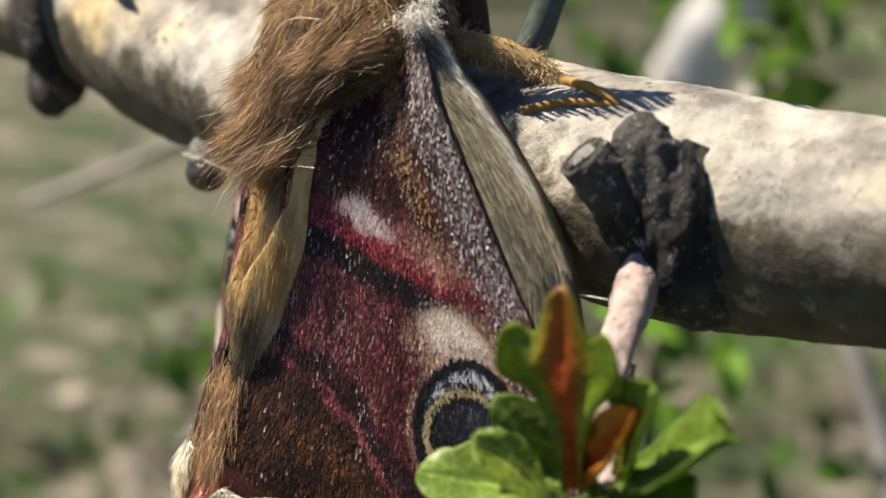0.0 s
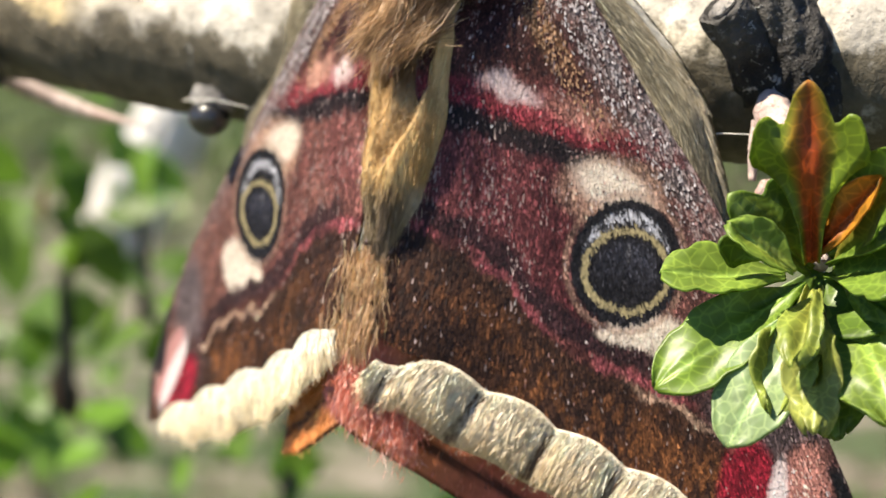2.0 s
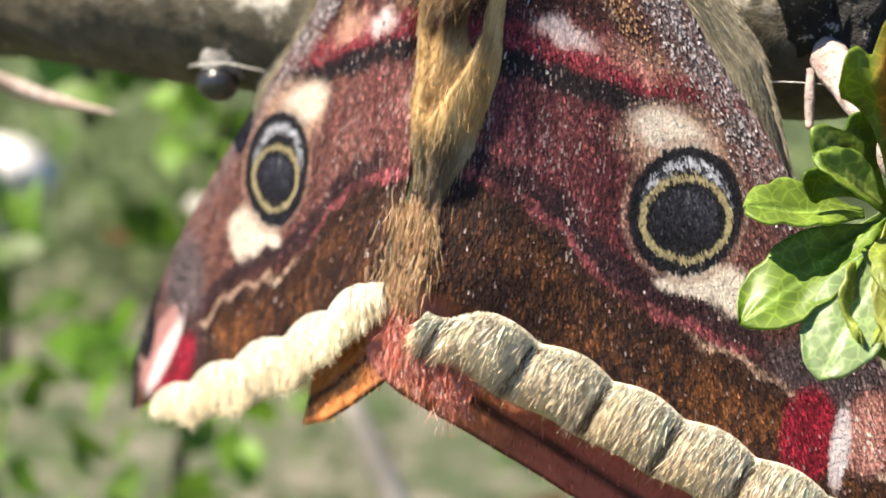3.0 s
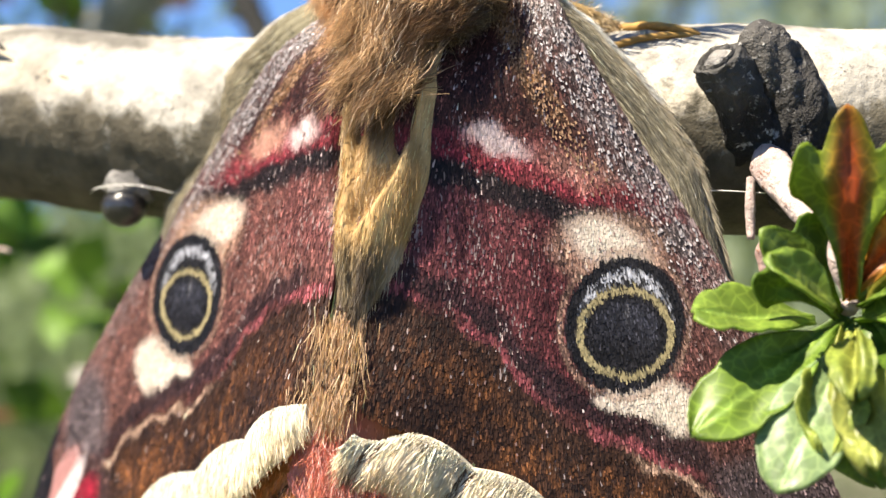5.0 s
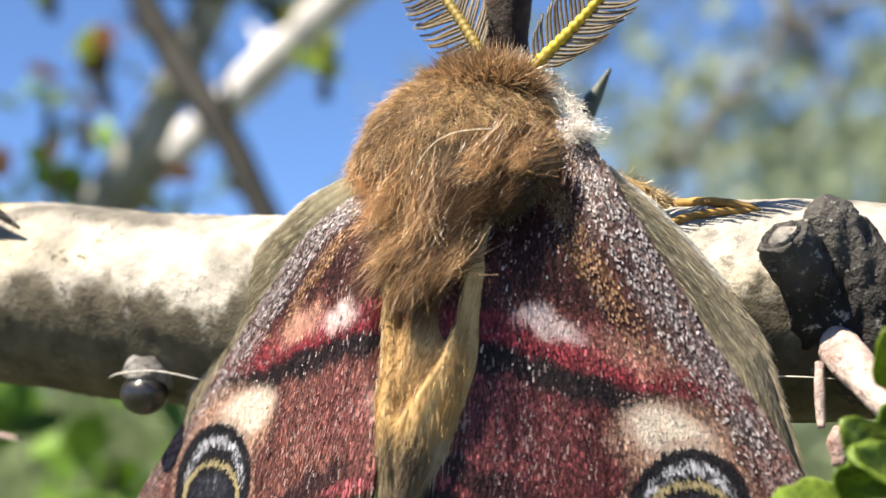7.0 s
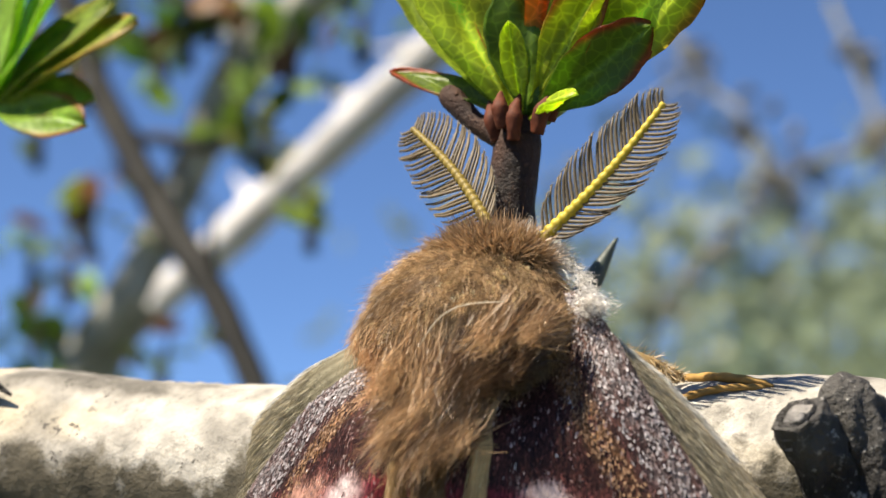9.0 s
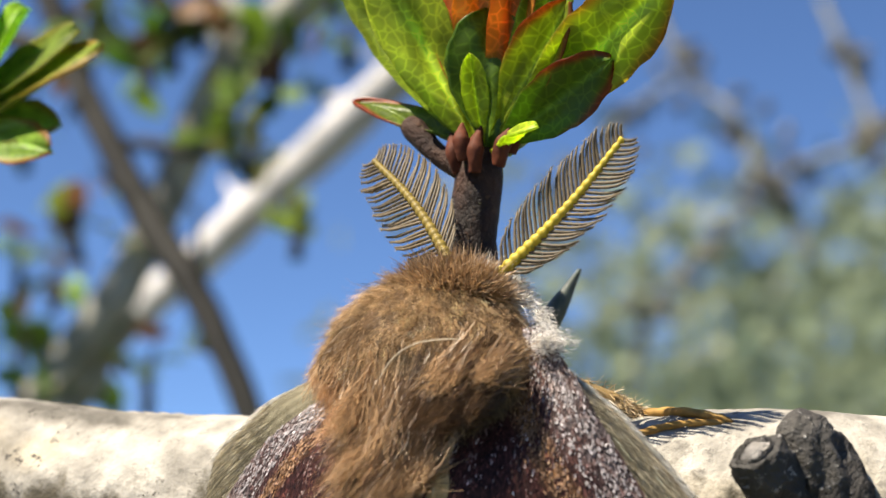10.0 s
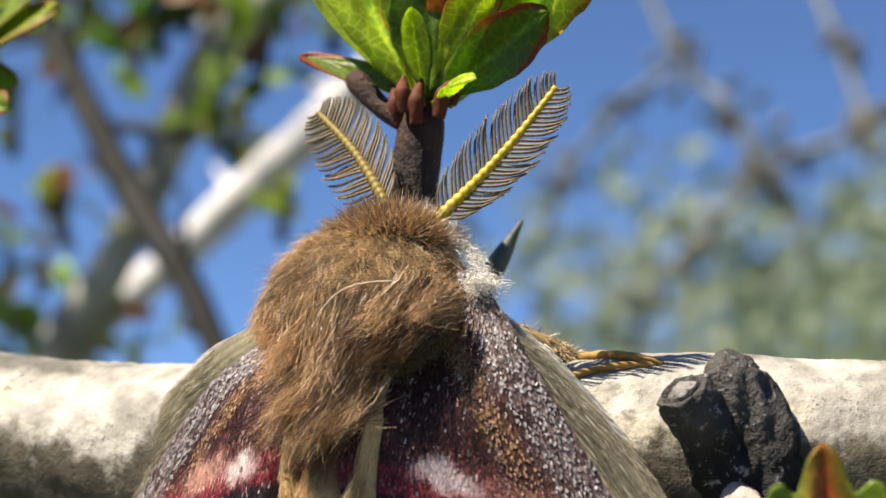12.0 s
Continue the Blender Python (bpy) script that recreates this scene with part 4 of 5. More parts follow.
def head(moth):
    q, h = np.meshgrid(np.linspace(0, 2 * math.pi, 32, endpoint=False), np.linspace(0.04, math.pi - 0.04, 20), indexing="ij")
    d = np.stack([np.cos(q) * np.sin(h), np.sin(q) * np.sin(h), np.cos(h)], -1)
    c, r = np.array((0.07, -0.06, 1.24)), np.array((0.26, 0.22, 0.15))
    v = (c + d * r).transpose(1, 0, 2).reshape(-1, 3)
    skull = part("head", v, grid_faces(20, 32, True), SKIN, moth, "small furry brown head", np.array((0.16, 0.085, 0.035)))
    n = 3600
    d = unit(rng.normal(size=(n, 3)))
    d[:, 2] = np.abs(d[:, 2])
    roots = c + d * r
    col = np.array((0.36, 0.23, 0.12)) * rng.lognormal(0, 0.3, n)[:, None]
    col = lay(col, (0.88, 0.84, 0.77), sstep(d[:, 0], 0.1, 0.4) * sstep(d[:, 1], -0.3, 0.2))
    v, f, t = strands(roots, d * (0.9, 0.6, 0.8) + np.array((0.05, -0.1, 0.1)) + rng.normal(0, 0.25, (n, 3)), rng.uniform(0.05, 0.11, n), 0.006, rng.normal(0, 0.2, (n, 3)), np.clip(col, 0, 0.92), 3)
    part("head_fur", v, f, FUR, skull, "brown head fur, white behind the feelers", t)


def feeler(moth, base, tip, out_dir, reach, tone, flip):
    """A feathered antenna: a jointed shaft with two rows of fine curved barbs."""
    base, tip = np.array(base), np.array(tip)
    k = np.linspace(0, 1, 100)[:, None]
    across = unit(np.array(out_dir) - unit(tip - base) * (np.array(out_dir) @ unit(tip - base)))
    line = base + (tip - base) * k + across * 0.05 * flip * np.sin(k * math.pi)
    r = np.interp(k[:, 0], [0, 1], [0.023, 0.012]) * (1 + 0.4 * np.abs(np.sin(k[:, 0] * 62)))
    v, f = tube(line, r, 10)
    shaft = part("antenna", v, f, BARB, moth, "feathered antenna with a yellow shaft", np.array(tone))
    ax = unit(tip - base)
    face = np.cross(ax, across)
    for sign in (1, -1):
        m = 31
        s = np.linspace(0.03, 0.985, m)
        root = np.stack([np.interp(s, k[:, 0], line[:, i]) for i in range(3)], -1)
        env = np.interp(s, [0, 0.12, 0.4, 0.75, 0.93, 1], [0.55, 0.9, 1.0, 0.80, 0.48, 0.25]) * reach[0 if sign > 0 else 1]
        d = across * sign * 0.80 + ax * (0.50 if sign > 0 else 0.66) + face * 0.05 * rng.normal(size=(m, 1)) + rng.normal(0, 0.025, (m, 3))
        for i in range(m):
            kk = np.linspace(0, 1, 7)[:, None]
            p = root[i] + (unit(d[i]) * kk + ax * (0.05 * kk ** 2 + 0.14 * kk ** 7) + face * (-0.16) * kk ** 2) * env[i]
            vv, ff = tube(p, np.interp(kk[:, 0], [0, 0.8, 1], [0.0078, 0.007, 0.004]), 6)
            shade = np.array((0.20, 0.155, 0.095)) * rng.uniform(0.7, 1.35)
            # velvet of fine cilia
            q = p[np.repeat(np.arange(1, 7), 22)] + rng.normal(0, 0.002, (132, 3))
            soft = strands(q, ax * rng.choice((-1, 1), (132, 1)) + 0.35 * rng.normal(size=(132, 3)), np.full(132, 0.018), 0.0015, np.zeros((132, 3)), np.tile((0.34, 0.31, 0.26), (132, 1)), 1)
            v, f, t = joined([(vv, ff, shade), soft])
            part("barb", v, f, BARB, shaft, "", t)


def foreleg(moth):
    hip, knee, foot = np.array((0.32, 0.22, 0.95)), np.array((0.60, 0.46, 0.92)), np.array((0.733, 0.52, 0.878))
    v, f = tube([hip, (hip + knee) / 2, knee, knee * 0.4 + foot * 0.6, foot], [0.06, 0.075, 0.05, 0.035, 0.025], 12, 0.1, 5, steps=24)
    leg = part("leg", v, f, SKIN, moth, "tan furry leg gripping the branch", np.array((0.48, 0.33, 0.14)))
    n = 1800
    i = rng.integers(0, len(v), n)
    c = np.array((0.55, 0.42, 0.24)) * rng.lognormal(0, 0.25, n)[:, None]
    vv, ff, t = strands(v[i], np.array((0.5, 0.1, -0.5)) + rng.normal(0, 0.5, (n, 3)), rng.uniform(0.03, 0.07, n), 0.005, rng.normal(0, 0.1, (n, 3)), c, 2)
    part("leg_fur", vv, ff, FUR, leg, "pale tan leg fur", t)
    for heel, end, thick in (((0.733, 0.52, 0.878), (1.156, 0.541, 0.869), 0.020), ((0.745, 0.349, 0.741), (1.126, 0.526, 0.861), 0.016)):
        k = np.linspace(0, 1, 40)[:, None]
        p = np.array(heel) + (np.array(end) - np.array(heel)) * k + np.array((0, -0.01, 0.025)) * np.sin(k * math.pi)
        r = thick * (1 + 0.25 * np.abs(np.sin(k[:, 0] * 5 * math.pi))) * np.interp(k[:, 0], [0, 0.9, 1], [1, 0.8, 0.4])
        vv, ff = tube(p, r, 10)
        part("tarsus", vv, ff, SKIN, leg, "jointed ochre foot", np.array((0.52, 0.31, 0.09)))


def build_moth():
    moth = empty("moth", "male emperor moth with eyespots resting head-up on a branch", "moth", pose(0.0007, 0, 0, -4, 5.5, 0))
    for side in (-1, 1):
        hind_wing(moth, side)
        fore_wing(moth, side)
    abdomen(moth)
    thorax(moth)
    head(moth)
    feeler(moth, (0.02, -0.08, 1.42), (-0.55, 0.10, 1.945), (-0.65, 0, -0.7), (0.24, 0.22), (0.34, 0.25, 0.05), -0.6)
    feeler(moth, (0.27, -0.08, 1.36), (0.75, 0.00, 1.99), (0.75, 0, -0.65), (0.21, 0.21), (0.74, 0.58, 0.06), 0.5)
    foreleg(moth)


build_moth()

# ---- the branch and what grows on it ----
def limb(name, points, radii, material, parent, label="", ring=16, rough=0.1, seed=0, steps=24, tint=None):
    v, f = tube(points, radii, ring, rough, seed, steps=steps)
    return part(name, v, f, material, parent, label, tint)


def cut_stub(parent, base, tip, r0, r1, seed, label):
    """A short broken side twig with a ringed, hollow end."""
    base, tip = np.array(base), np.array(tip)
    ax = unit(tip - base)
    pts = [base, base * 0.5 + tip * 0.5, tip - ax * 0.03, tip, tip - ax * 0.008, tip - ax * 0.03, tip - ax * 0.035]
    rad = [r0 * 1.35, r0, r1 * 1.1, r1 * 0.95, r1 * 0.7, r1 * 0.55, r1 * 0.05]
    v, f = tube(pts, rad, 40, 0.42, seed, steps=34)
    stub = part("stub", v, f, DARKBARK, parent, label)
    for q, w in ((0.012, 1.06), (0.05, 1.12), (0.10, 1.14)):
        v, f = tube([tip - ax * (q + 0.014), tip - ax * (q + 0.007), tip - ax * q], [r1 * (w - 0.1), r1 * w, r1 * (w - 0.1)], 40, 0.16, seed + 1, steps=6)
        part("growth_ring", v, f, GREYCAP, stub, "weathered grey ring")
    v, f = tube([tip - ax * 0.02, tip - ax * 0.004, tip + ax * 0.012], [r1 * 0.72, r1 * 0.66, r1 * 0.4], 30, 0.5, seed + 2, steps=8)
    part("broken_end", v, f, GREYCAP, stub, "grey splintered end")
    return stub


def build_branch():
    branch = empty("branch", "smooth pale grey branch with ochre lichen, sunlit from above", "branch")
    pts = [(-16, 0.9, 0.9), (-10, 0.5, 0.72), (-6, 0.35, 0.64), (-4, 0.33, 0.63), (-2.6, 0.345, 0.53), (-1.6, 0.48, 0.41), (0, 0.63, 0.33), (1.3, 0.91, 0.29), (2.3, 1.30, 0.29), (4.5, 1.80, 0.34), (8, 2.2, 0.45), (14, 2.8, 0.6)]
    rad = [0.5, 0.48, 0.42, 0.43, 0.475, 0.485, 0.50, 0.505, 0.445, 0.42, 0.45, 0.5]
    v, f = tube(pts, rad, 72, 0.07, 3, steps=700)
    ring = v.reshape(700, 72, 3)
    out = unit(ring - ring.mean(1, keepdims=True))
    # painted shade: bark turned upward stays pale, the underside goes dark
    lit_side = sstep(out[..., 2] + 0.35 * (vnoise(ring[..., 0] * 2.2, out[..., 2] * 2 + out[..., 1], 5) - 0.5), -0.32, 0.55)
    part("limb", v, f, BARK, branch, "", np.repeat(lit_side.reshape(-1, 1), 3, 1))
    # the knot on which the two stubs stand; its dark colour includes the shade there
    v, f = tube([(1.73, 0.96, -0.06), (1.72, 0.80, -0.01), (1.71, 0.69, 0.12), (1.67, 0.67, 0.36), (1.68, 0.76, 0.58)], [0.06, 0.15, 0.20, 0.22, 0.12], 64, 0.30, 8, steps=90)
    part("knot", v, f, DARKBARK, branch, "charcoal-dark knot with painted-in shade")
    cut_stub(branch, (1.60, 0.60, 0.20), (1.515, 0.27, 0.55), 0.125, 0.10, 4, "charcoal stub with a ringed broken end")
    v, f = tube([(1.76, 0.68, 0.18), (1.73, 0.56, 0.40), (1.67, 0.47, 0.58), (1.65, 0.47, 0.68), (1.645, 0.48, 0.735)], [0.19, 0.16, 0.12, 0.09, 0.02], 40, 0.38, 6, steps=40)
    part("stub", v, f, DARKBARK, branch, "blunt charcoal stub with a grey cap")
    limb("cut_twig", [(1.655, 0.54, 0.14), (1.70, 0.45, 0.065), (1.82, 0.32, -0.04), (1.96, 0.17, -0.16), (2.08, 0.05, -0.26)], [0.07, 0.092, 0.08, 0.065, 0.05], PINKBARK, branch, "pinkish-white twig that bears the leaf rosette", 26, 0.16, 3, 40)
    limb("cut_twig", [(1.60, 0.46, 0.02), (1.61, 0.42, -0.12), (1.62, 0.40, -0.26)], [0.02, 0.025, 0.018], PINKBARK, branch, "thin pale twig", 10, 0.2, 4)
    limb("cut_twig", [(1.70, 0.42, -0.27), (1.71, 0.38, -0.33), (1.71, 0.36, -0.42)], [0.04, 0.06, 0.03], PINKBARK, branch, "pale broken twig end", 12, 0.2, 9)
    # black bud under the branch, with a grey ring
    limb("bud", [(-1.64, 0.46, 0.22), (-1.68, 0.24, 0.14), (-1.72, 0.12, 0.06), (-1.735, 0.10, 0.02)], [0.13, 0.13, 0.12, 0.07], GREYCAP, branch, "grey ringed bud base", 22, 0.25, 2)
    q, h = np.meshgrid(np.linspace(0, 2 * math.pi, 28, endpoint=False), np.linspace(0.05, math.pi - 0.05, 18), indexing="ij")
    d = np.stack([np.cos(q) * np.sin(h), np.sin(q) * np.sin(h), np.cos(h)], -1)
    v = (np.array((-1.70, 0.10, -0.025)) + d * (0.125, 0.11, 0.105)).transpose(1, 0, 2).reshape(-1, 3)
    part("bud", v, grid_faces(18, 28, True), BUD, branch, "glossy black bud")
    limb("spider_thread", [(-1.98, 0.16, 0.06), (-1.78, 0.00, 0.07), (-1.56, 0.00, 0.075), (-1.36, 0.10, 0.03)], [0.0028] * 4, THREAD, branch, "fine pale thread", 5, 0, 1, 20)
    limb("spider_thread", [(1.36, 0.30, -0.05), (1.48, 0.36, -0.04), (1.66, 0.48, -0.05)], [0.0028] * 3, THREAD, branch, "fine pale thread", 5, 0, 1, 14)
    # side twig that crosses it, its stump below, and spines
    limb("side_twig", [(-4.35, 0.1, 1.9), (-3.83, -0.12, 1.1), (-3.54, -0.25, 0.72), (-3.42, -0.2, 0.4), (-3.42, 0.0, 0.15)], [0.08, 0.085, 0.09, 0.09, 0.04], DARKBARK, branch, "thin dark twig lying over the branch", 16, 0.15, 5)
    limb("knot", [(-3.95, 0.1, 0.25), (-3.92, 0.05, 0.08), (-3.92, 0.05, -0.02)], [0.2, 0.16, 0.05], DARKBARK, branch, "dark knot under the branch", 18, 0.2, 5)
    limb("spine", [(-5.0, 0.75, 0.35), (-4.4, 1.35, -0.02), (-3.61, 1.40, -0.17)], [0.06, 0.06, 0.008], PINKBARK, branch, "pale pointed spine", 12, 0.1, 2)
    limb("spine", [(-3.05, 0.02, 1.06), (-2.66, -0.10, 0.99), (-2.38, -0.06, 0.82)], [0.06, 0.045, 0.008], DARKBARK, branch, "dark pointed spine", 12, 0.1, 6)
    limb("thorn", [(0.04, 0.95, 0.75), (0.12, 1.08, 1.18), (0.22, 1.13, 1.38), (0.335, 1.15, 1.57)], [0.08, 0.065, 0.05, 0.008], THORN, branch, "dark green-black thorn", 14, 0.08, 3)
    return branch


def simple_material(name, col, rough, spec=0.5):
    m, nt, p = nodes_of(name)
    n = noise_node(nt, 1500, 3)
    r = ramp(nt, n.outputs[0], [(0.3, tuple(c * 0.6 for c in col)), (0.7, tuple(min(1, c * 1.4) for c in col))])
    nt.links.new(r.outputs[0], p.inputs["Base Color"])
    p.inputs["Roughness"].default_value, p.inputs["Specular IOR Level"].default_value = rough, spec
    bump(nt, n.outputs[0], 0.4, 0.0001, p)
    return m


BUD = simple_material("glossy_bud", (0.018, 0.017, 0.016), 0.28, 0.7)
THREAD = simple_material("silk", (0.7, 0.68, 0.62), 0.4)
THORN = simple_material("thorn_rind", (0.05, 0.065, 0.055), 0.5)
build_branch()



def blade(base, tip, face, wide, cup, curl, green, red, seed, lobes=0.0, back=0.35, edge=(0.42, 0.10, 0.03), rim=0.0, form="oval", crumple=0.0):
    """A thick young leaf from base to tip that shows its upper side towards face: points, faces, tints."""
    base, tip = np.array(base, float), np.array(tip, float)
    ax = tip - base
    size = np.linalg.norm(ax)
    ax = ax / size
    nrm = np.array(face, float)
    nrm = unit(nrm - ax * (nrm @ ax))
    lat = np.cross(ax, nrm)
    nu, nv = 34, 25
    s, a = np.meshgrid(np.linspace(0, 1, nu), np.linspace(-1, 1, nv), indexing="ij")
    across, reach = np.abs(a), np.ones_like(a)
    if form == "oval":
        shape = np.interp(s, [0, 0.10, 0.22, 0.4, 0.58, 0.75, 0.88, 0.95, 1.0], [0.16, 0.26, 0.52, 0.86, 1.0, 0.95, 0.72, 0.48, 0.12])
    elif form == "toothed":
        shape = np.interp(s, [0, 0.15, 0.3, 0.45, 0.6, 0.75, 0.88, 0.96, 1.0], [0.20, 0.36, 0.60, 0.84, 0.98, 1.0, 0.86, 0.62, 0.34])
        reach = 1 - 0.06 * np.exp(-((across - 0.5) / 0.10) ** 2) * s ** 2 - 0.12 * across ** 4 * s ** 2
    else:
        # three blunt lobes on a wedge
        shape = np.interp(s, [0, 0.2, 0.4, 0.6, 0.8, 1.0], [0.14, 0.22, 0.42, 0.70, 0.94, 1.0])
        reach = np.interp(across, [0, 0.12, 0.26, 0.36, 0.44, 0.54, 0.68, 0.82, 0.94, 1.0], [1.0, 0.985, 0.92, 0.82, 0.75, 0.79, 0.83, 0.82, 0.74, 0.62])
        reach = 1 - (1 - reach) * sstep(s, 0.25, 1.0)
    notch = 1 - 2.0 * lobes * np.abs(np.cos(s * 11 + seed)) ** 5 * sstep(s, 0.40, 0.6)
    x = a * shape * wide / 2 * notch
    vein = 0.012 * np.exp(-(a / 0.10) ** 2) + 0.006 * np.maximum(0, np.cos((s * 9 - across * 2.0) * 2 * math.pi)) ** 6 * (1 - across)
    h = cup * wide * (a ** 2) * shape - curl * size * (s - 0.15) ** 2 * (s > 0.15) - vein + 0.02 * size * np.sin(s * 7 + a * 3 + seed) + crumple * size * (vnoise(s * 4 + seed, a * 2.2, seed + 2) - 0.5)
    s = s * reach
    g = base + s[..., None] * size * ax + x[..., None] * lat + h[..., None] * nrm
    n = vnoise(s * 6 + seed, a * 3, seed)
    col = np.zeros(s.shape + (3,)) + np.array(green)
    col = col * (0.82 + 0.4 * n)[..., None]
    col = lay(col, tuple(np.array(green) * 1.7 + 0.05), 0.7 * sstep(vein, 0.003, 0.008))
    col = lay(col, (0.62, 0.12, 0.02), np.clip(red * sstep(-0.95 * np.abs(a) - 0.6 * s, -0.95, -0.40), 0, 1))
    col = lay(col, edge, rim * sstep(np.abs(a) + 0.9 * (s - 0.4), 0.9, 1.25))
    v, f = sheet(g, -nrm * 0.014)
    return v, f, np.concatenate([col.reshape(-1, 3), col.reshape(-1, 3) * np.array((1 - back * 0.2, 1 - back * 0.05, 1))])


def leaf_part(parent, label, *args, material=None, **more):
    v, f, t = blade(*args, **more)
    return part("leaf", v, f, material or LEAF, parent, label, t)


GREEN, FRESH, YELLOWISH, DEEP = (0.26, 0.42, 0.055), (0.33, 0.50, 0.075), (0.42, 0.53, 0.10), (0.18, 0.32, 0.035)


def build_rosette():
    """The leaf rosette beside the wing, opening towards the light."""
    r = empty("leaf_rosette", "rosette of toothed green leaves with red-orange young leaves", "leaves")
    c = np.array((2.20, 0.0, -0.61))
    limb("stem", [(2.05, 0.08, -0.235), (2.14, 0.02, -0.38), tuple(c + (0.0, 0.04, 0.10)), tuple(c + (0, -0.02, 0.02))], [0.05, 0.05, 0.045, 0.04], PINKBARK, r, "pinkish woody leaf stem", 14, 0.1, 3)
    L = "green toothed leaf"
    O, T, W = "oval", "toothed", "lobed"
    # leaf 3 is tinted pale for sun glare, leaf 9 dark for shade
    for label, off, tip, face, wide, cup, curl, col, red, seed, lobes, form, crumple in (
        (L, (-0.10, -0.12, -0.01), (1.76, -0.58, -0.585), (0.30, -0.60, 0.74), 0.30, 0.10, 0.05, FRESH, 0.0, 1, 0.10, O, 0.03),
        (L, (-0.02, -0.1, -0.05), (1.80, -0.70, -1.05), (0.30, -0.72, 0.60), 0.36, 0.10, 0.10, GREEN, 0.0, 2, 0.05, O, 0.04),
        ("glossy leaf with sun glare in its pale colour", (0.06, -0.22, -0.12), (2.13, -0.66, -1.28), (0.25, -0.72, 0.62), 0.36, 0.06, 0.06, (0.36, 0.52, 0.22), 0.0, 3, 0.03, O, 0.03),
        ("three-lobed young leaf, red along the middle", (0.08, -0.22, 0.06), (2.345, -0.40, 0.215), (0.45, -0.88, 0.08), 0.50, 0.06, 0.0, (0.27, 0.40, 0.03), 1.15, 4, 0.0, W, 0.05),
        ("curled orange-red young leaf", (0.06, -0.18, 0.06), (2.57, -0.22, -0.17), (0.25, -0.8, 0.5), 0.16, 0.30, 0.12, (0.62, 0.30, 0.03), 0.9, 5, 0.03, O, 0.06),
        (L, (0.05, 0, 0.05), (2.72, -0.28, -0.06), (0.3, -0.8, 0.5), 0.34, 0.15, 0.06, GREEN, 0.25, 6, 0.06, T, 0.04),
        ("small curled green leaf", (0.04, -0.30, 0.02), (2.08, -0.52, -0.36), (0.3, -0.7, 0.65), 0.20, 0.24, 0.20, FRESH, 0.1, 7, 0.05, O, 0.08),
        ("three-lobed leaf with shade in its colour", (-0.02, -0.04, 0.0), (1.985, -0.40, -0.27), (0.40, -0.88, 0.25), 0.46, 0.06, 0.04, DEEP, 0.1, 9, 0.0, W, 0.04),
        ("yellow-green crumpled young leaf", (0.02, -0.12, -0.08), (2.30, -0.58, -1.12), (0.3, -0.8, 0.5), 0.30, 0.18, 0.16, YELLOWISH, 0.12, 12, 0.06, T, 0.16),
        ("yellow-green curled leaf", (0.06, -0.14, -0.10), (2.50, -0.62, -1.16), (0.2, -0.8, 0.6), 0.26, 0.22, 0.16, (0.50, 0.56, 0.13), 0.0, 13, 0.08, T, 0.18),
        ("yellow-green crumpled young leaf", (0.08, -0.16, -0.04), (2.42, -0.66, -0.88), (0.0, -0.6, 0.8), 0.20, 0.25, 0.20, YELLOWISH, 0.1, 20, 0.08, T, 0.18),
        (L, (0, 0.0, -0.1), (2.42, -0.26, -1.28), (0.1, -0.9, 0.3), 0.42, 0.08, 0.10, DEEP, 0.0, 14, 0.05, T, 0.05),
        (L, (0.08, 0, -0.05), (2.80, -0.45, -1.12), (0.2, -0.7, 0.6), 0.40, 0.12, 0.10, FRESH, 0.0, 15, 0.06, T, 0.05),
        (L, (0.05, 0, 0), (2.92, -0.28, -0.50), (0.15, -0.65, 0.74), 0.44, 0.12, 0.08, GREEN, 0.0, 16, 0.06, T, 0.05),
        (L, (0.05, 0, 0.05), (2.98, -0.15, -0.12), (0.15, -0.65, 0.74), 0.40, 0.12, 0.08, GREEN, 0.0, 17, 0.06, T, 0.05),
        (L, (0, 0.03, 0), (2.10, -0.20, -1.00), (0.35, -0.8, 0.45), 0.42, 0.08, 0.06, DEEP, 0.0, 18, 0.05, T, 0.05),
        (L, (0.05, 0.03, 0), (2.62, -0.16, -0.80), (0.35, -0.8, 0.45), 0.48, 0.08, 0.06, DEEP, 0.0, 19, 0.05, T, 0.05),
    ):
        leaf_part(r, label, c + off, tip, face, wide, cup, curl, col, red, seed, lobes=lobes, form=form, crumple=crumple)


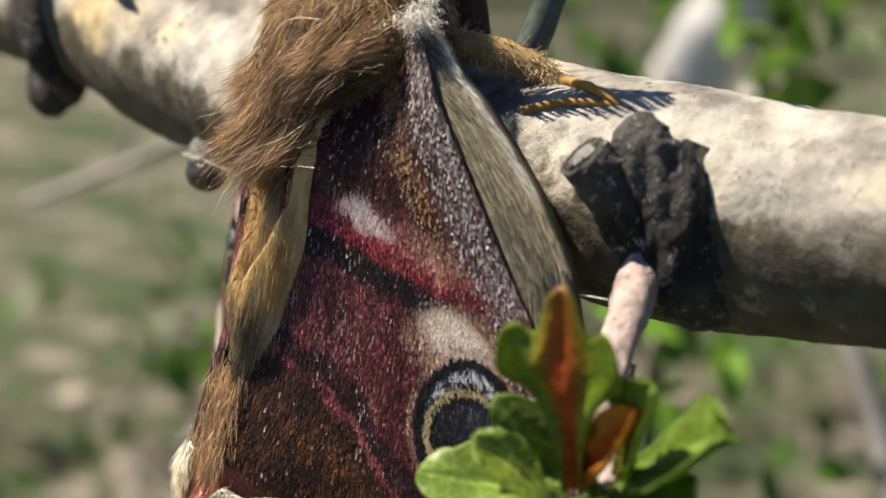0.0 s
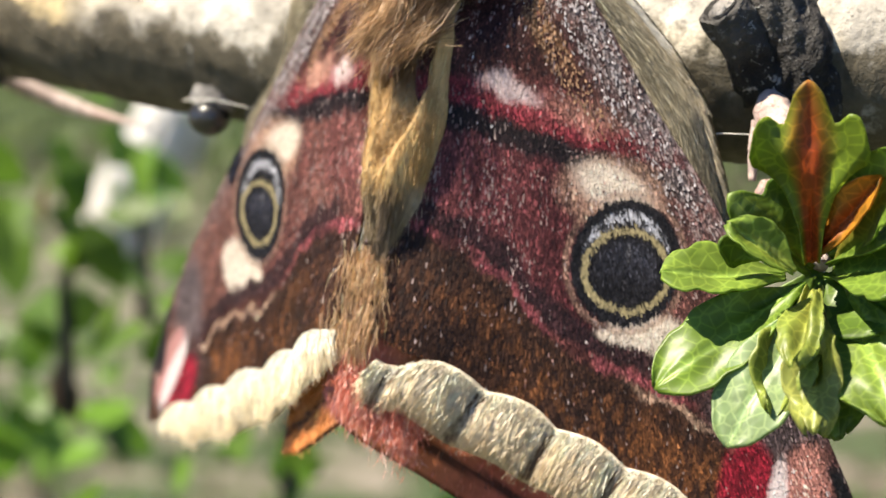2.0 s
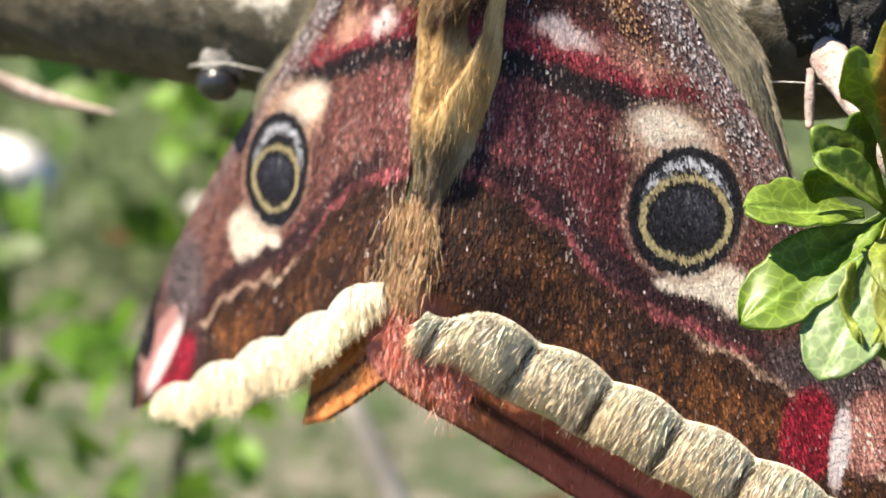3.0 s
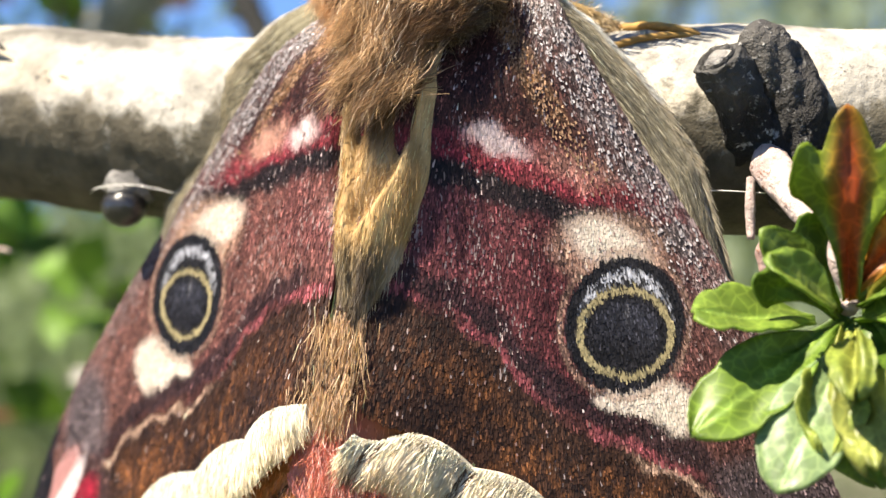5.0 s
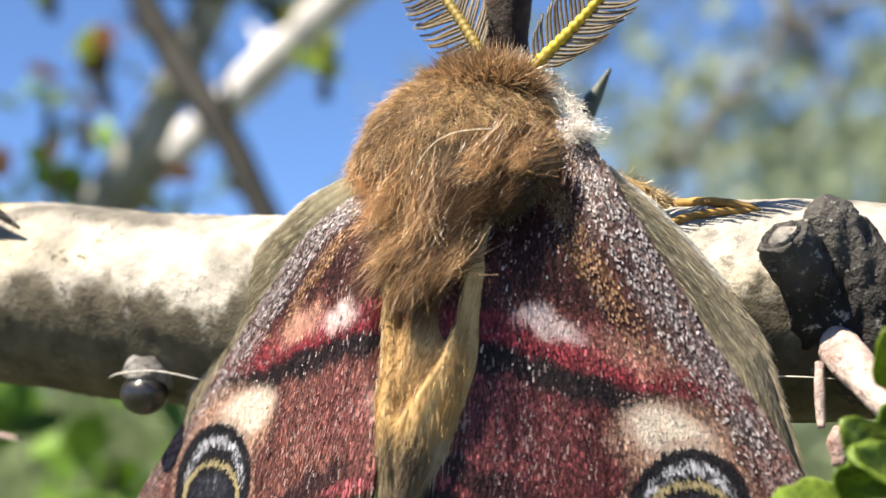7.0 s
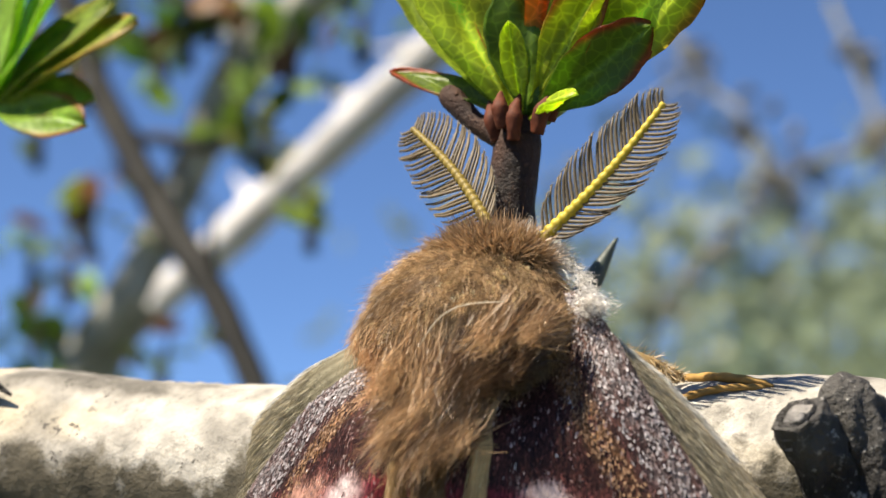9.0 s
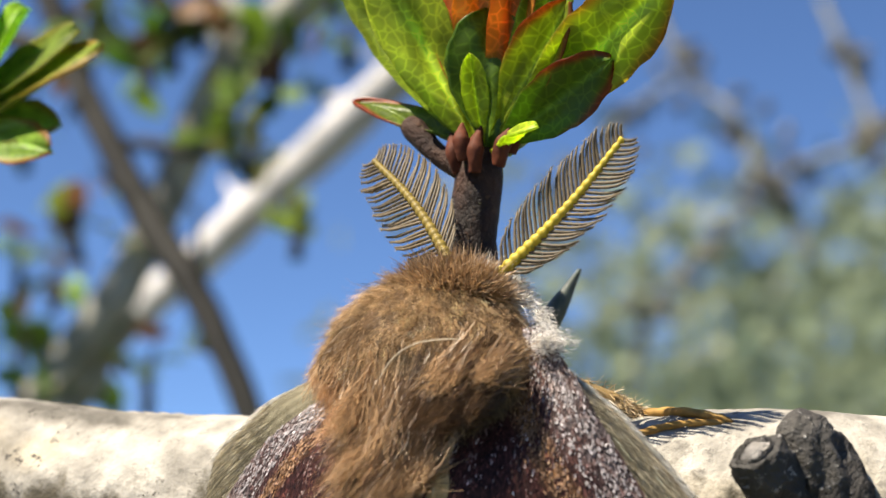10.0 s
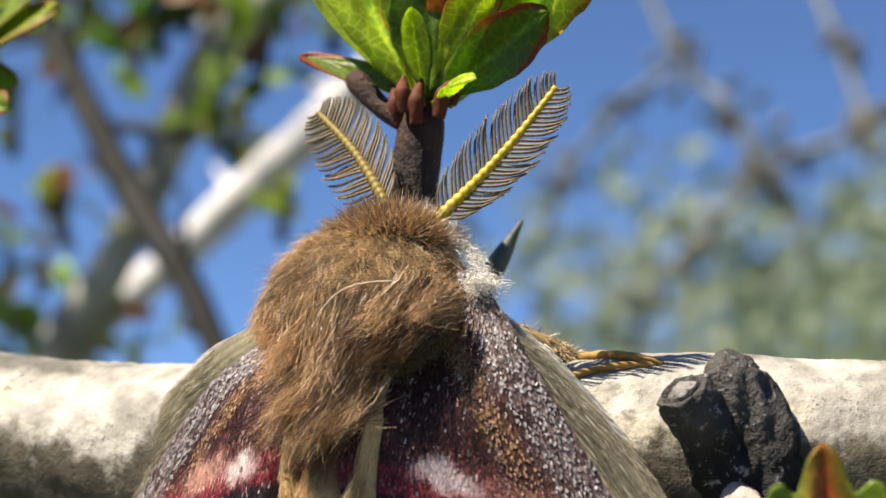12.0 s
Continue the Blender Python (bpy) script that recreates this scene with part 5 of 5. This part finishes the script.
def build_top_shoot():
    """The upright shoot behind the head, with backlit leaves."""
    r = empty("leafy_shoot", "upright brown shoot with backlit green leaves", "shoot")
    limb("stem", [(0.05, 0.62, 0.70), (0.07, 0.55, 1.2), (0.085, 0.51, 1.65), (0.12, 0.50, 1.93), (0.13, 0.50, 2.08)], [0.12, 0.11, 0.112, 0.115, 0.07], SHOOT, r, "shade-dark brown stem with a reddish node", 18, 0.12, 2)
    for x, y, z, lean, size in ((0.06, 0.42, 1.92, -0.05, 0.20), (0.16, 0.38, 1.90, 0.03, 0.22), (0.26, 0.42, 1.93, 0.10, 0.20), (0.12, 0.36, 1.96, -0.02, 0.18), (0.30, 0.46, 2.0, 0.12, 0.16)):
        limb("bud_scale", [(x, y, z), (x + lean * 0.4, y - 0.02, z + size * 0.5), (x + lean, y + 0.01, z + size)], [0.03, 0.042, 0.008], REDBUD, r, "red-brown bud scale", 14, 0.25, int(z * 100))
    limb("stub", [(0.05, 0.47, 1.95), (-0.08, 0.45, 2.04), (-0.19, 0.44, 2.16), (-0.23, 0.44, 2.20)], [0.06, 0.05, 0.06, 0.045], SHOOT, r, "brown cut stub", 14, 0.15, 4)
    c = np.array((0.12, 0.48, 2.03))
    toward = (0.42, -0.88, -0.2)
    # G carries the glow of backlit leaves; the darkest greens below carry shade
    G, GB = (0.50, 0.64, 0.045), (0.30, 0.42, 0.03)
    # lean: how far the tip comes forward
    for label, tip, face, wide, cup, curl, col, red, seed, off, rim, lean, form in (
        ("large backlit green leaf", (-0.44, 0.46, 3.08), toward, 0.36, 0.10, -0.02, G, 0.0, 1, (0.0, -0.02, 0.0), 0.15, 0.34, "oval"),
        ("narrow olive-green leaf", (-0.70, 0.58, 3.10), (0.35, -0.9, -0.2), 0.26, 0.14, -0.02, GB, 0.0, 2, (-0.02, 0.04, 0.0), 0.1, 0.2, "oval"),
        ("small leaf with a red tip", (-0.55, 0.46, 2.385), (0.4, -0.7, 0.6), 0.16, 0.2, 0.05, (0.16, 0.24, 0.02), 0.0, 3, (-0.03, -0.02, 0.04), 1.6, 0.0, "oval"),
        ("broad green leaf with shade in its colour", (0.23, 0.40, 2.68), (0.45, -0.88, 0.1), 0.42, 0.06, 0.02, (0.13, 0.24, 0.018), 0.0, 4, (0.08, -0.05, 0.0), 0.0, 0.06, "oval"),
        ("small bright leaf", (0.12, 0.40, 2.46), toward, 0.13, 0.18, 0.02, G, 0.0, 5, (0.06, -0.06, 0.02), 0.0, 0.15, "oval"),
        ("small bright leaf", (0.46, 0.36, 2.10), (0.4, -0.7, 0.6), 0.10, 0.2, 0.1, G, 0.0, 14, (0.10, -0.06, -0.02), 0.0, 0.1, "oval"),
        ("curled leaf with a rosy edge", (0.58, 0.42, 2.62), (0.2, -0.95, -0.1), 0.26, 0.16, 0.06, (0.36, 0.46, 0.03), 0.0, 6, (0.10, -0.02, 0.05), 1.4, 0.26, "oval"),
        ("green leaf with shade in its colour and a dark red tip", (0.84, 0.38, 2.33), (0.35, -0.85, -0.3), 0.30, 0.14, 0.02, (0.15, 0.28, 0.018), 0.0, 7, (0.12, -0.04, 0.0), 1.5, 0.10, "oval"),
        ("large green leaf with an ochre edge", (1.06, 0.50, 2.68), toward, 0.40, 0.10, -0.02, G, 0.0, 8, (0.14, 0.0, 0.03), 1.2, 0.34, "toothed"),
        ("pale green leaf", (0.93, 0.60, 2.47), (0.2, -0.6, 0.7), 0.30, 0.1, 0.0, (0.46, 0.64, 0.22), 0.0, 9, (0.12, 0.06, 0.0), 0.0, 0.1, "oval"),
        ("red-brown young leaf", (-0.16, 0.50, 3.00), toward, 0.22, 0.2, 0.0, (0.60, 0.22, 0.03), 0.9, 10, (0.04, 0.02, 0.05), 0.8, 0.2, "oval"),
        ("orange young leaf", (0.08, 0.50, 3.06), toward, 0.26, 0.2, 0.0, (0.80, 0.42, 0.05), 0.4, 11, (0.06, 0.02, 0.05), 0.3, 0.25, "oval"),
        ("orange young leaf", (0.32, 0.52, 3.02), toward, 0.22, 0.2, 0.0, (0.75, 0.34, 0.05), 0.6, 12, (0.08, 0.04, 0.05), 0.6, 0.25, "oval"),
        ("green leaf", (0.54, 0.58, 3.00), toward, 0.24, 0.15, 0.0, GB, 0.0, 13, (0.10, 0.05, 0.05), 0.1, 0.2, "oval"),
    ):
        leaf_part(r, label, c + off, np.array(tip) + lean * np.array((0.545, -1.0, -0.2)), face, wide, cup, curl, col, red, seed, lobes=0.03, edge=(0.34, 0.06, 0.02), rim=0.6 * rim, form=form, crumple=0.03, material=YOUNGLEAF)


def build_side_shoot():
    """The leaf tuft that leans in over the branch."""
    r = empty("leaf_tuft", "small tuft of pointed green leaves with reddish tips", "leaves")
    c = np.array((-3.35, 0.75, 2.62))
    limb("stem", [(-4.2, 0.5, 1.5), (-3.9, 0.65, 2.1), tuple(c)], [0.07, 0.06, 0.05], SHOOT, r, "brown stem", 12, 0.1, 3)
    for tip, col, seed, wide, rim in (((-2.24, 0.6, 2.95), (0.17, 0.26, 0.03), 1, 0.24, 0.6), ((-2.42, 0.62, 3.08), (0.10, 0.17, 0.02), 2, 0.3, 0.2), ((-2.55, 0.6, 2.40), (0.12, 0.24, 0.02), 3, 0.22, 0.9), ((-2.75, 0.55, 3.22), (0.16, 0.33, 0.03), 4, 0.34, 0.1), ((-3.0, 0.6, 3.35), (0.15, 0.30, 0.03), 5, 0.34, 0.1), ((-2.62, 0.75, 2.58), (0.13, 0.25, 0.03), 6, 0.24, 0.4)):
        leaf_part(r, "pointed green leaf", c, tip, (-0.3, -0.75, 0.4), wide * 1.35, 0.12, 0.03, np.array(col) * (2.2, 1.8, 2.2), 0.0, seed, lobes=0.03, edge=(0.40, 0.16, 0.04), rim=rim, material=YOUNGLEAF)


REDBUD = simple_material("bud_scales", (0.085, 0.024, 0.011), 0.7, 0.2)
build_rosette()
build_top_shoot()
build_side_shoot()

# ---- the bush and the ground behind ----
def clump(name, label, centre, spread, count, size, col, group="", seed=0, red=0.12):
    """A loose spray of small leaves on a twig."""
    g = np.random.default_rng(seed)
    thing = empty(name, label, "leaves", group=group)
    centre = np.array(centre, float)
    pts = centre + g.normal(size=(count, 3)) * spread
    s = g.uniform(0.6, 1.2, count) * size
    d = unit(g.normal(size=(count, 3)) + (0, 0, 0.4))
    e = unit(np.cross(d, g.normal(size=(count, 3))))
    n = np.cross(d, e)
    outline = ((0, 0), (0.3, 0.22), (0.65, 0.28), (1, 0), (0.65, -0.28), (0.3, -0.22))
    v = np.stack([pts + d * (a * s)[:, None] + e * (b * s)[:, None] + n * (0.25 * abs(b) * s)[:, None] for a, b in outline], 1).reshape(-1, 3)
    f = (np.arange(count) * 6)[:, None, None] + np.array([[0, 1, 2, 5], [2, 3, 4, 5]])
    c = np.array(col) * g.lognormal(0, 0.3, count)[:, None]
    c = np.where((g.random(count) < red)[:, None], (0.18, 0.09, 0.045), c)
    part("foliage", v, f.reshape(-1, 4), FARLEAF, thing, "", np.repeat(c, 6, 0), smooth=False)
    part("twig", *tube([centre - (0, 0, spread * 2.2), centre, centre + (spread * 0.4, 0, spread)], [0.12, 0.09, 0.03], 8, steps=8), FARWOOD, thing)
    return thing


def bush_limb(label, points, radii, material, seed):
    thing = empty("bush_branch", label, "branch", group="branches of the bush behind")
    limb("limb", points, radii, material, thing, "", 18, 0.16, seed, 40)
    g = np.random.default_rng(seed)
    for q in np.array(points)[1:-1]:
        d = unit(g.normal(size=3) * (1, 0.4, 1))
        limb("side_twig", [q, q + d * 0.8, q + d * 1.5 + g.normal(size=3) * 0.2], [radii[0] * 0.4, radii[0] * 0.3, 0.03], material, thing, "", 10, 0.15, seed + 5, 10)
    return thing


def build_bush():
    D, P = "dark out-of-focus branch of the bush", "bleached sunlit branch of the bush"
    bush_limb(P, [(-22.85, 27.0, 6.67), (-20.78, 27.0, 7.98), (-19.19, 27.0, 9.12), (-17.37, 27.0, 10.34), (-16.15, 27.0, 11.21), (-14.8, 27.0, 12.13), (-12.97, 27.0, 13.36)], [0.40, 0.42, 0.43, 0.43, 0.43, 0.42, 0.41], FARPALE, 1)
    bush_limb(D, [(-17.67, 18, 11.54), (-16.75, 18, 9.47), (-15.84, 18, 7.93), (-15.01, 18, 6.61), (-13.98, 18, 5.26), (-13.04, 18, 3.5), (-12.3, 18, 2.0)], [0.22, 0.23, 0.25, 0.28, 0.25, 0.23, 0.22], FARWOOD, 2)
    bush_limb("grey branch of the bush, lit along one side", [(-19.2, 19, 2.9), (-18.1, 19, 4.03), (-16.67, 19, 5.5), (-15.78, 19, 6.75), (-15.1, 19, 8.0), (-14.5, 19, 9.15), (-13.58, 19, 9.9), (-12.7, 19, 10.45), (-11.6, 19, 11.2)], [0.40, 0.38, 0.34, 0.32, 0.34, 0.37, 0.38, 0.38, 0.38], FARGREY, 3)
    bush_limb("grey branch of the bush, lit along one side", [(-18.49, 19.6, 2.69), (-17.69, 19.6, 4.03), (-16.89, 19.6, 5.06), (-16.42, 19.6, 5.52)], [0.2, 0.2, 0.2, 0.18], FARGREY, 4)
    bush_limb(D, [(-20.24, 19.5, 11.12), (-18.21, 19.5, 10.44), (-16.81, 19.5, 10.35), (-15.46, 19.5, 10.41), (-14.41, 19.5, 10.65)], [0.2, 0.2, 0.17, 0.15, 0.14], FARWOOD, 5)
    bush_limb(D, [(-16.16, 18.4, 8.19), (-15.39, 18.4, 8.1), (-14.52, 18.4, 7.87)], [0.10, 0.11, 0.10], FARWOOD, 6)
    leafs = "spring-green leaves of the bush, out of focus"
    for k, (p, spread, count, size, col) in enumerate((
        ((-16.8, 18.3, 6.9), 0.32, 14, 0.8, (0.22, 0.29, 0.04)), ((-13.7, 18.3, 8.3), 0.38, 15, 0.8, (0.14, 0.23, 0.03)), ((-12.8, 18.3, 9.2), 0.32, 12, 0.8, (0.17, 0.28, 0.03)), ((-12.4, 18.3, 6.4), 0.25, 8, 0.6, (0.22, 0.30, 0.05)),
        ((-15.4, 18.3, 9.5), 0.35, 12, 0.8, (0.13, 0.27, 0.03)), ((-17.2, 18.3, 6.0), 0.28, 9, 0.7, (0.22, 0.17, 0.09)), ((-14.4, 18.3, 10.3), 0.35, 12, 0.8, (0.26, 0.14, 0.07)), ((-18.0, 18.3, 6.2), 0.35, 12, 0.7, (0.16, 0.26, 0.04)),
        ((-15.2, 18.3, 4.3), 0.35, 12, 0.7, (0.10, 0.17, 0.03)), ((-17.9, 18.3, 4.7), 0.6, 24, 0.9, (0.16, 0.28, 0.04)), ((-13.3, 18.3, 7.8), 0.3, 10, 0.7, (0.24, 0.26, 0.05)), ((-14.9, 18.3, 10.1), 0.4, 12, 0.8, (0.13, 0.22, 0.03)),
        ((-16.7, 18.3, 10.2), 0.5, 16, 0.8, (0.12, 0.19, 0.03)), ((-11.5, 18.3, 9.4), 0.28, 9, 0.7, (0.20, 0.32, 0.04)), ((-18.6, 19, 9.2), 0.5, 10, 0.8, (0.14, 0.24, 0.03)), ((-12.2, 19, 11.3), 0.6, 14, 0.9, (0.15, 0.28, 0.03)))):
        clump("bush_leaves", leafs, p, spread, count, size, col, "leaf sprays of the bush", 30 + k)
    low = "sunlit green leaves low in the bush, out of focus"
    for k, (p, spread, count, size, col) in enumerate((
        ((-13.5, 9, -2.6), 0.8, 40, 1.0, (0.16, 0.30, 0.03)), ((-16.5, 10, -4.6), 1.0, 26, 1.2, (0.14, 0.28, 0.03)), ((-20.5, 11, -5.8), 1.2, 24, 1.2, (0.14, 0.27, 0.03)), ((-10.5, 10, -4.2), 0.9, 40, 1.0, (0.15, 0.29, 0.03)),
        ((-12.4, 13, -0.6), 0.8, 34, 1.0, (0.15, 0.28, 0.03)), ((-17.5, 14, -1.8), 1.0, 16, 1.1, (0.12, 0.25, 0.03)), ((-8.4, 14, -7.5), 1.2, 44, 1.3, (0.13, 0.26, 0.03)), ((-4.5, 16, -8.5), 1.3, 40, 1.4, (0.12, 0.24, 0.03)),
        ((-25, 13, -8), 1.5, 50, 1.4, (0.15, 0.28, 0.04)), ((-24, 12, -1.5), 1.2, 16, 1.3, (0.12, 0.24, 0.03)), ((-14.8, 13, 1.6), 0.8, 30, 1.0, (0.14, 0.27, 0.03)))):
        clump("bush_leaves", low, p, spread, count, size, col, "leaf sprays of the bush", 60 + k, 0.05)
    # far twigs with flower buds against the sky
    T = "thin far twig with pinkish flower buds"
    for k, pts in enumerate(([(-25, 62, 27), (-22.6, 61, 21.6), (-20.3, 60, 19.4), (-18.9, 60, 16.6), (-17.5, 60, 13.5)], [(-18.9, 60, 16.6), (-17.7, 60, 17.3), (-15.1, 60, 17.9), (-12, 60, 19.5)],
                           [(-25.5, 62, 9.5), (-23.7, 60, 12.5), (-21.5, 60, 14.6), (-18.9, 60, 16.6)], [(-29, 62, 15.2), (-27.6, 61, 17.6), (-25.2, 61, 20.2), (-22.6, 61, 21.6)], [(-17.5, 62, 24), (-16.3, 61, 21.1), (-15.1, 60, 17.9)])):
        thing = empty("far_twig", T, "twig", group="far twigs of the bush")
        limb("twig", pts, [0.17] * len(pts), FARTWIG, thing, "", 10, 0.2, k, 20)
        g = np.random.default_rng(k)
        for q in pts[1:4]:
            for _ in range(6):
                d = unit(g.normal(size=3))
                o = np.array(q) + g.normal(size=3) * 0.55
                vv, ff = tube([o - d * 0.4, o, o + d * 0.4], [0.06, 0.30, 0.08], 8, steps=6)
                part("flower_bud", vv, ff, FARLEAF, thing, "", np.array((0.24, 0.23, 0.19)) * g.uniform(0.6, 1.3))
    # pale dry sticks low in the bush
    for k, (pts, r) in enumerate((([(-27, 8, -4.9), (-22.6, 8, -3.6), (-20.0, 8, -2.75), (-18, 8, -2.2), (-15.0, 8, -1.3)], 0.10), ([(-36.5, 30, -5.5), (-35.0, 30, -2.9), (-34.1, 30, -2.1), (-33.2, 30, -0.8)], 1.0),
                              ([(-24, 10, -9), (-20.5, 10, -6.2), (-19.3, 10, -4.4), (-18.2, 10, -2.6)], 0.2), ([(-8, 12, -6), (-9.6, 12, -3.4), (-12.8, 13, -1.2)], 0.16))):
        thing = empty("dry_stick", "pale dry stick under the bush", "stick", group="dry sticks")
        limb("stick", pts, [r] * len(pts), FARPALE if r > 0.5 else DRYWOOD, thing, "", 14, 0.2, 20 + k, 24)
        q = np.array(pts[1])
        limb("side_twig", [q, q + (0.5, 0, 0.7), q + (0.8, 0.2, 1.5)], [r * 0.6, r * 0.4, 0.02], DRYWOOD, thing, "", 10, 0.2, k, 10)


DRYWOOD = bark_material("dry_stick", (0.17, 0.16, 0.145), (0.35, 0.33, 0.31), (0.12, 0.1, 0.08), (0.26, 0.23, 0.18), 0.3)
FARGREY = bark_material("grey_wood", (0.20, 0.20, 0.16), (0.46, 0.46, 0.41), (0.05, 0.05, 0.04), (0.22, 0.21, 0.16), 0.3)
FARTWIG = simple_material("far_twig_bark", (0.13, 0.135, 0.115), 0.7)
build_bush()


def build_ground():
    n = 90
    a = np.sinh(np.linspace(-9, 9, n)) / math.sinh(9) * 300000
    x, y = np.meshgrid(a, a, indexing="ij")
    r = np.hypot(x, y)
    z = -45 + 6 * (vnoise(x / 25, y / 25, 3) - 0.5) * sstep(-r, -400, -60) + 12 * (vnoise(x / 90, y / 90, 4) - 0.5) * sstep(-r, -2000, -200)
    part("ground", np.stack([x, y, z], -1).reshape(-1, 3), grid_faces(n, n), GROUND)["kind"] = "structure"
    # low herbs and dry litter
    for name, label, count, size, col, low, seed in (("herbs", "low green herbs on dry ground", 5200, 2.6, (0.075, 0.15, 0.022), 4.0, 1), ("dry_litter", "pale dry grass and leaf litter", 5200, 3.0, (0.30, 0.26, 0.19), 1.0, 2)):
        g = np.random.default_rng(seed)
        p = np.stack([g.uniform(-160, 60, count), g.uniform(-10, 170, count)], -1)
        h = vnoise(p[:, 0] / 14, p[:, 1] / 14, seed + 6)
        p = p[h > 0.48]
        m = len(p)
        o = np.stack([p[:, 0], p[:, 1], -44 + g.random(m) ** 2 * 9 * low / 2], -1)
        d = unit(g.normal(size=(m, 3)) + (0, 0, 0.5))
        e = unit(np.cross(d, g.normal(size=(m, 3))))
        s = (g.uniform(0.5, 1.3, m) * size)[:, None]
        v = np.stack([o, o + d * s * 0.5 + e * s * 0.28, o + d * s, o + d * s * 0.5 - e * s * 0.28], 1).reshape(-1, 3)
        c = np.array(col) * g.lognormal(0, 0.35, m)[:, None]
        ob = part(name, v, np.arange(4 * m).reshape(-1, 4), FARLEAF, None, label, np.repeat(c, 4, 0), smooth=False)
        tagged(ob, label, "plants" if seed == 1 else "litter", kind="stuff")
    # the wood's edge far behind, as crowns with haze painted into their pale green
    g = np.random.default_rng(9)
    vs, cs = [], []
    for k in range(300):
        near = 170 <= k < 205
        ang = radians(g.uniform(3, 25) if near else g.uniform(22, 60) if k >= 205 else g.uniform(-30, 100))
        dist = g.uniform(500, 2000)
        base = np.array((-math.sin(ang) * dist, math.cos(ang) * dist, 0))
        tall = dist * (g.uniform(0.18, 0.29) if near else g.uniform(0.085, 0.108) if radians(22) < ang < radians(60) else g.uniform(0.07, 0.16))
        m = 420 if near else 230
        o = base + unit(g.normal(size=(m, 3))) * (g.random(m) ** 0.33)[:, None] * (tall * 0.75, tall * 0.75, tall * 0.55) + (0, 0, tall * 0.55 - 45)
        d, e = unit(g.normal(size=(m, 3))), unit(g.normal(size=(m, 3)))
        s = tall * (0.055 if near else 0.12)
        vs.append(np.stack([o, o + d * s * 0.5 + e * s * 0.4, o + d * s, o + d * s * 0.5 - e * s * 0.4], 1).reshape(-1, 3))
        cs.append(np.repeat(np.array((0.27, 0.335, 0.21) if near else (0.22, 0.29, 0.13)) * g.lognormal(0, 0.25, m)[:, None], 4, 0))
    v = np.concatenate(vs)
    ob = part("far_trees", v, np.arange(len(v)).reshape(-1, 4), FARLEAF, None, "", np.concatenate(cs), smooth=False)
    tagged(ob, "hazy green trees and shrubs in the distance", "trees", kind="stuff")


build_ground()


def motions():
    """Nothing stirs but the camera: moth, branch and leaves keep still."""


motions()
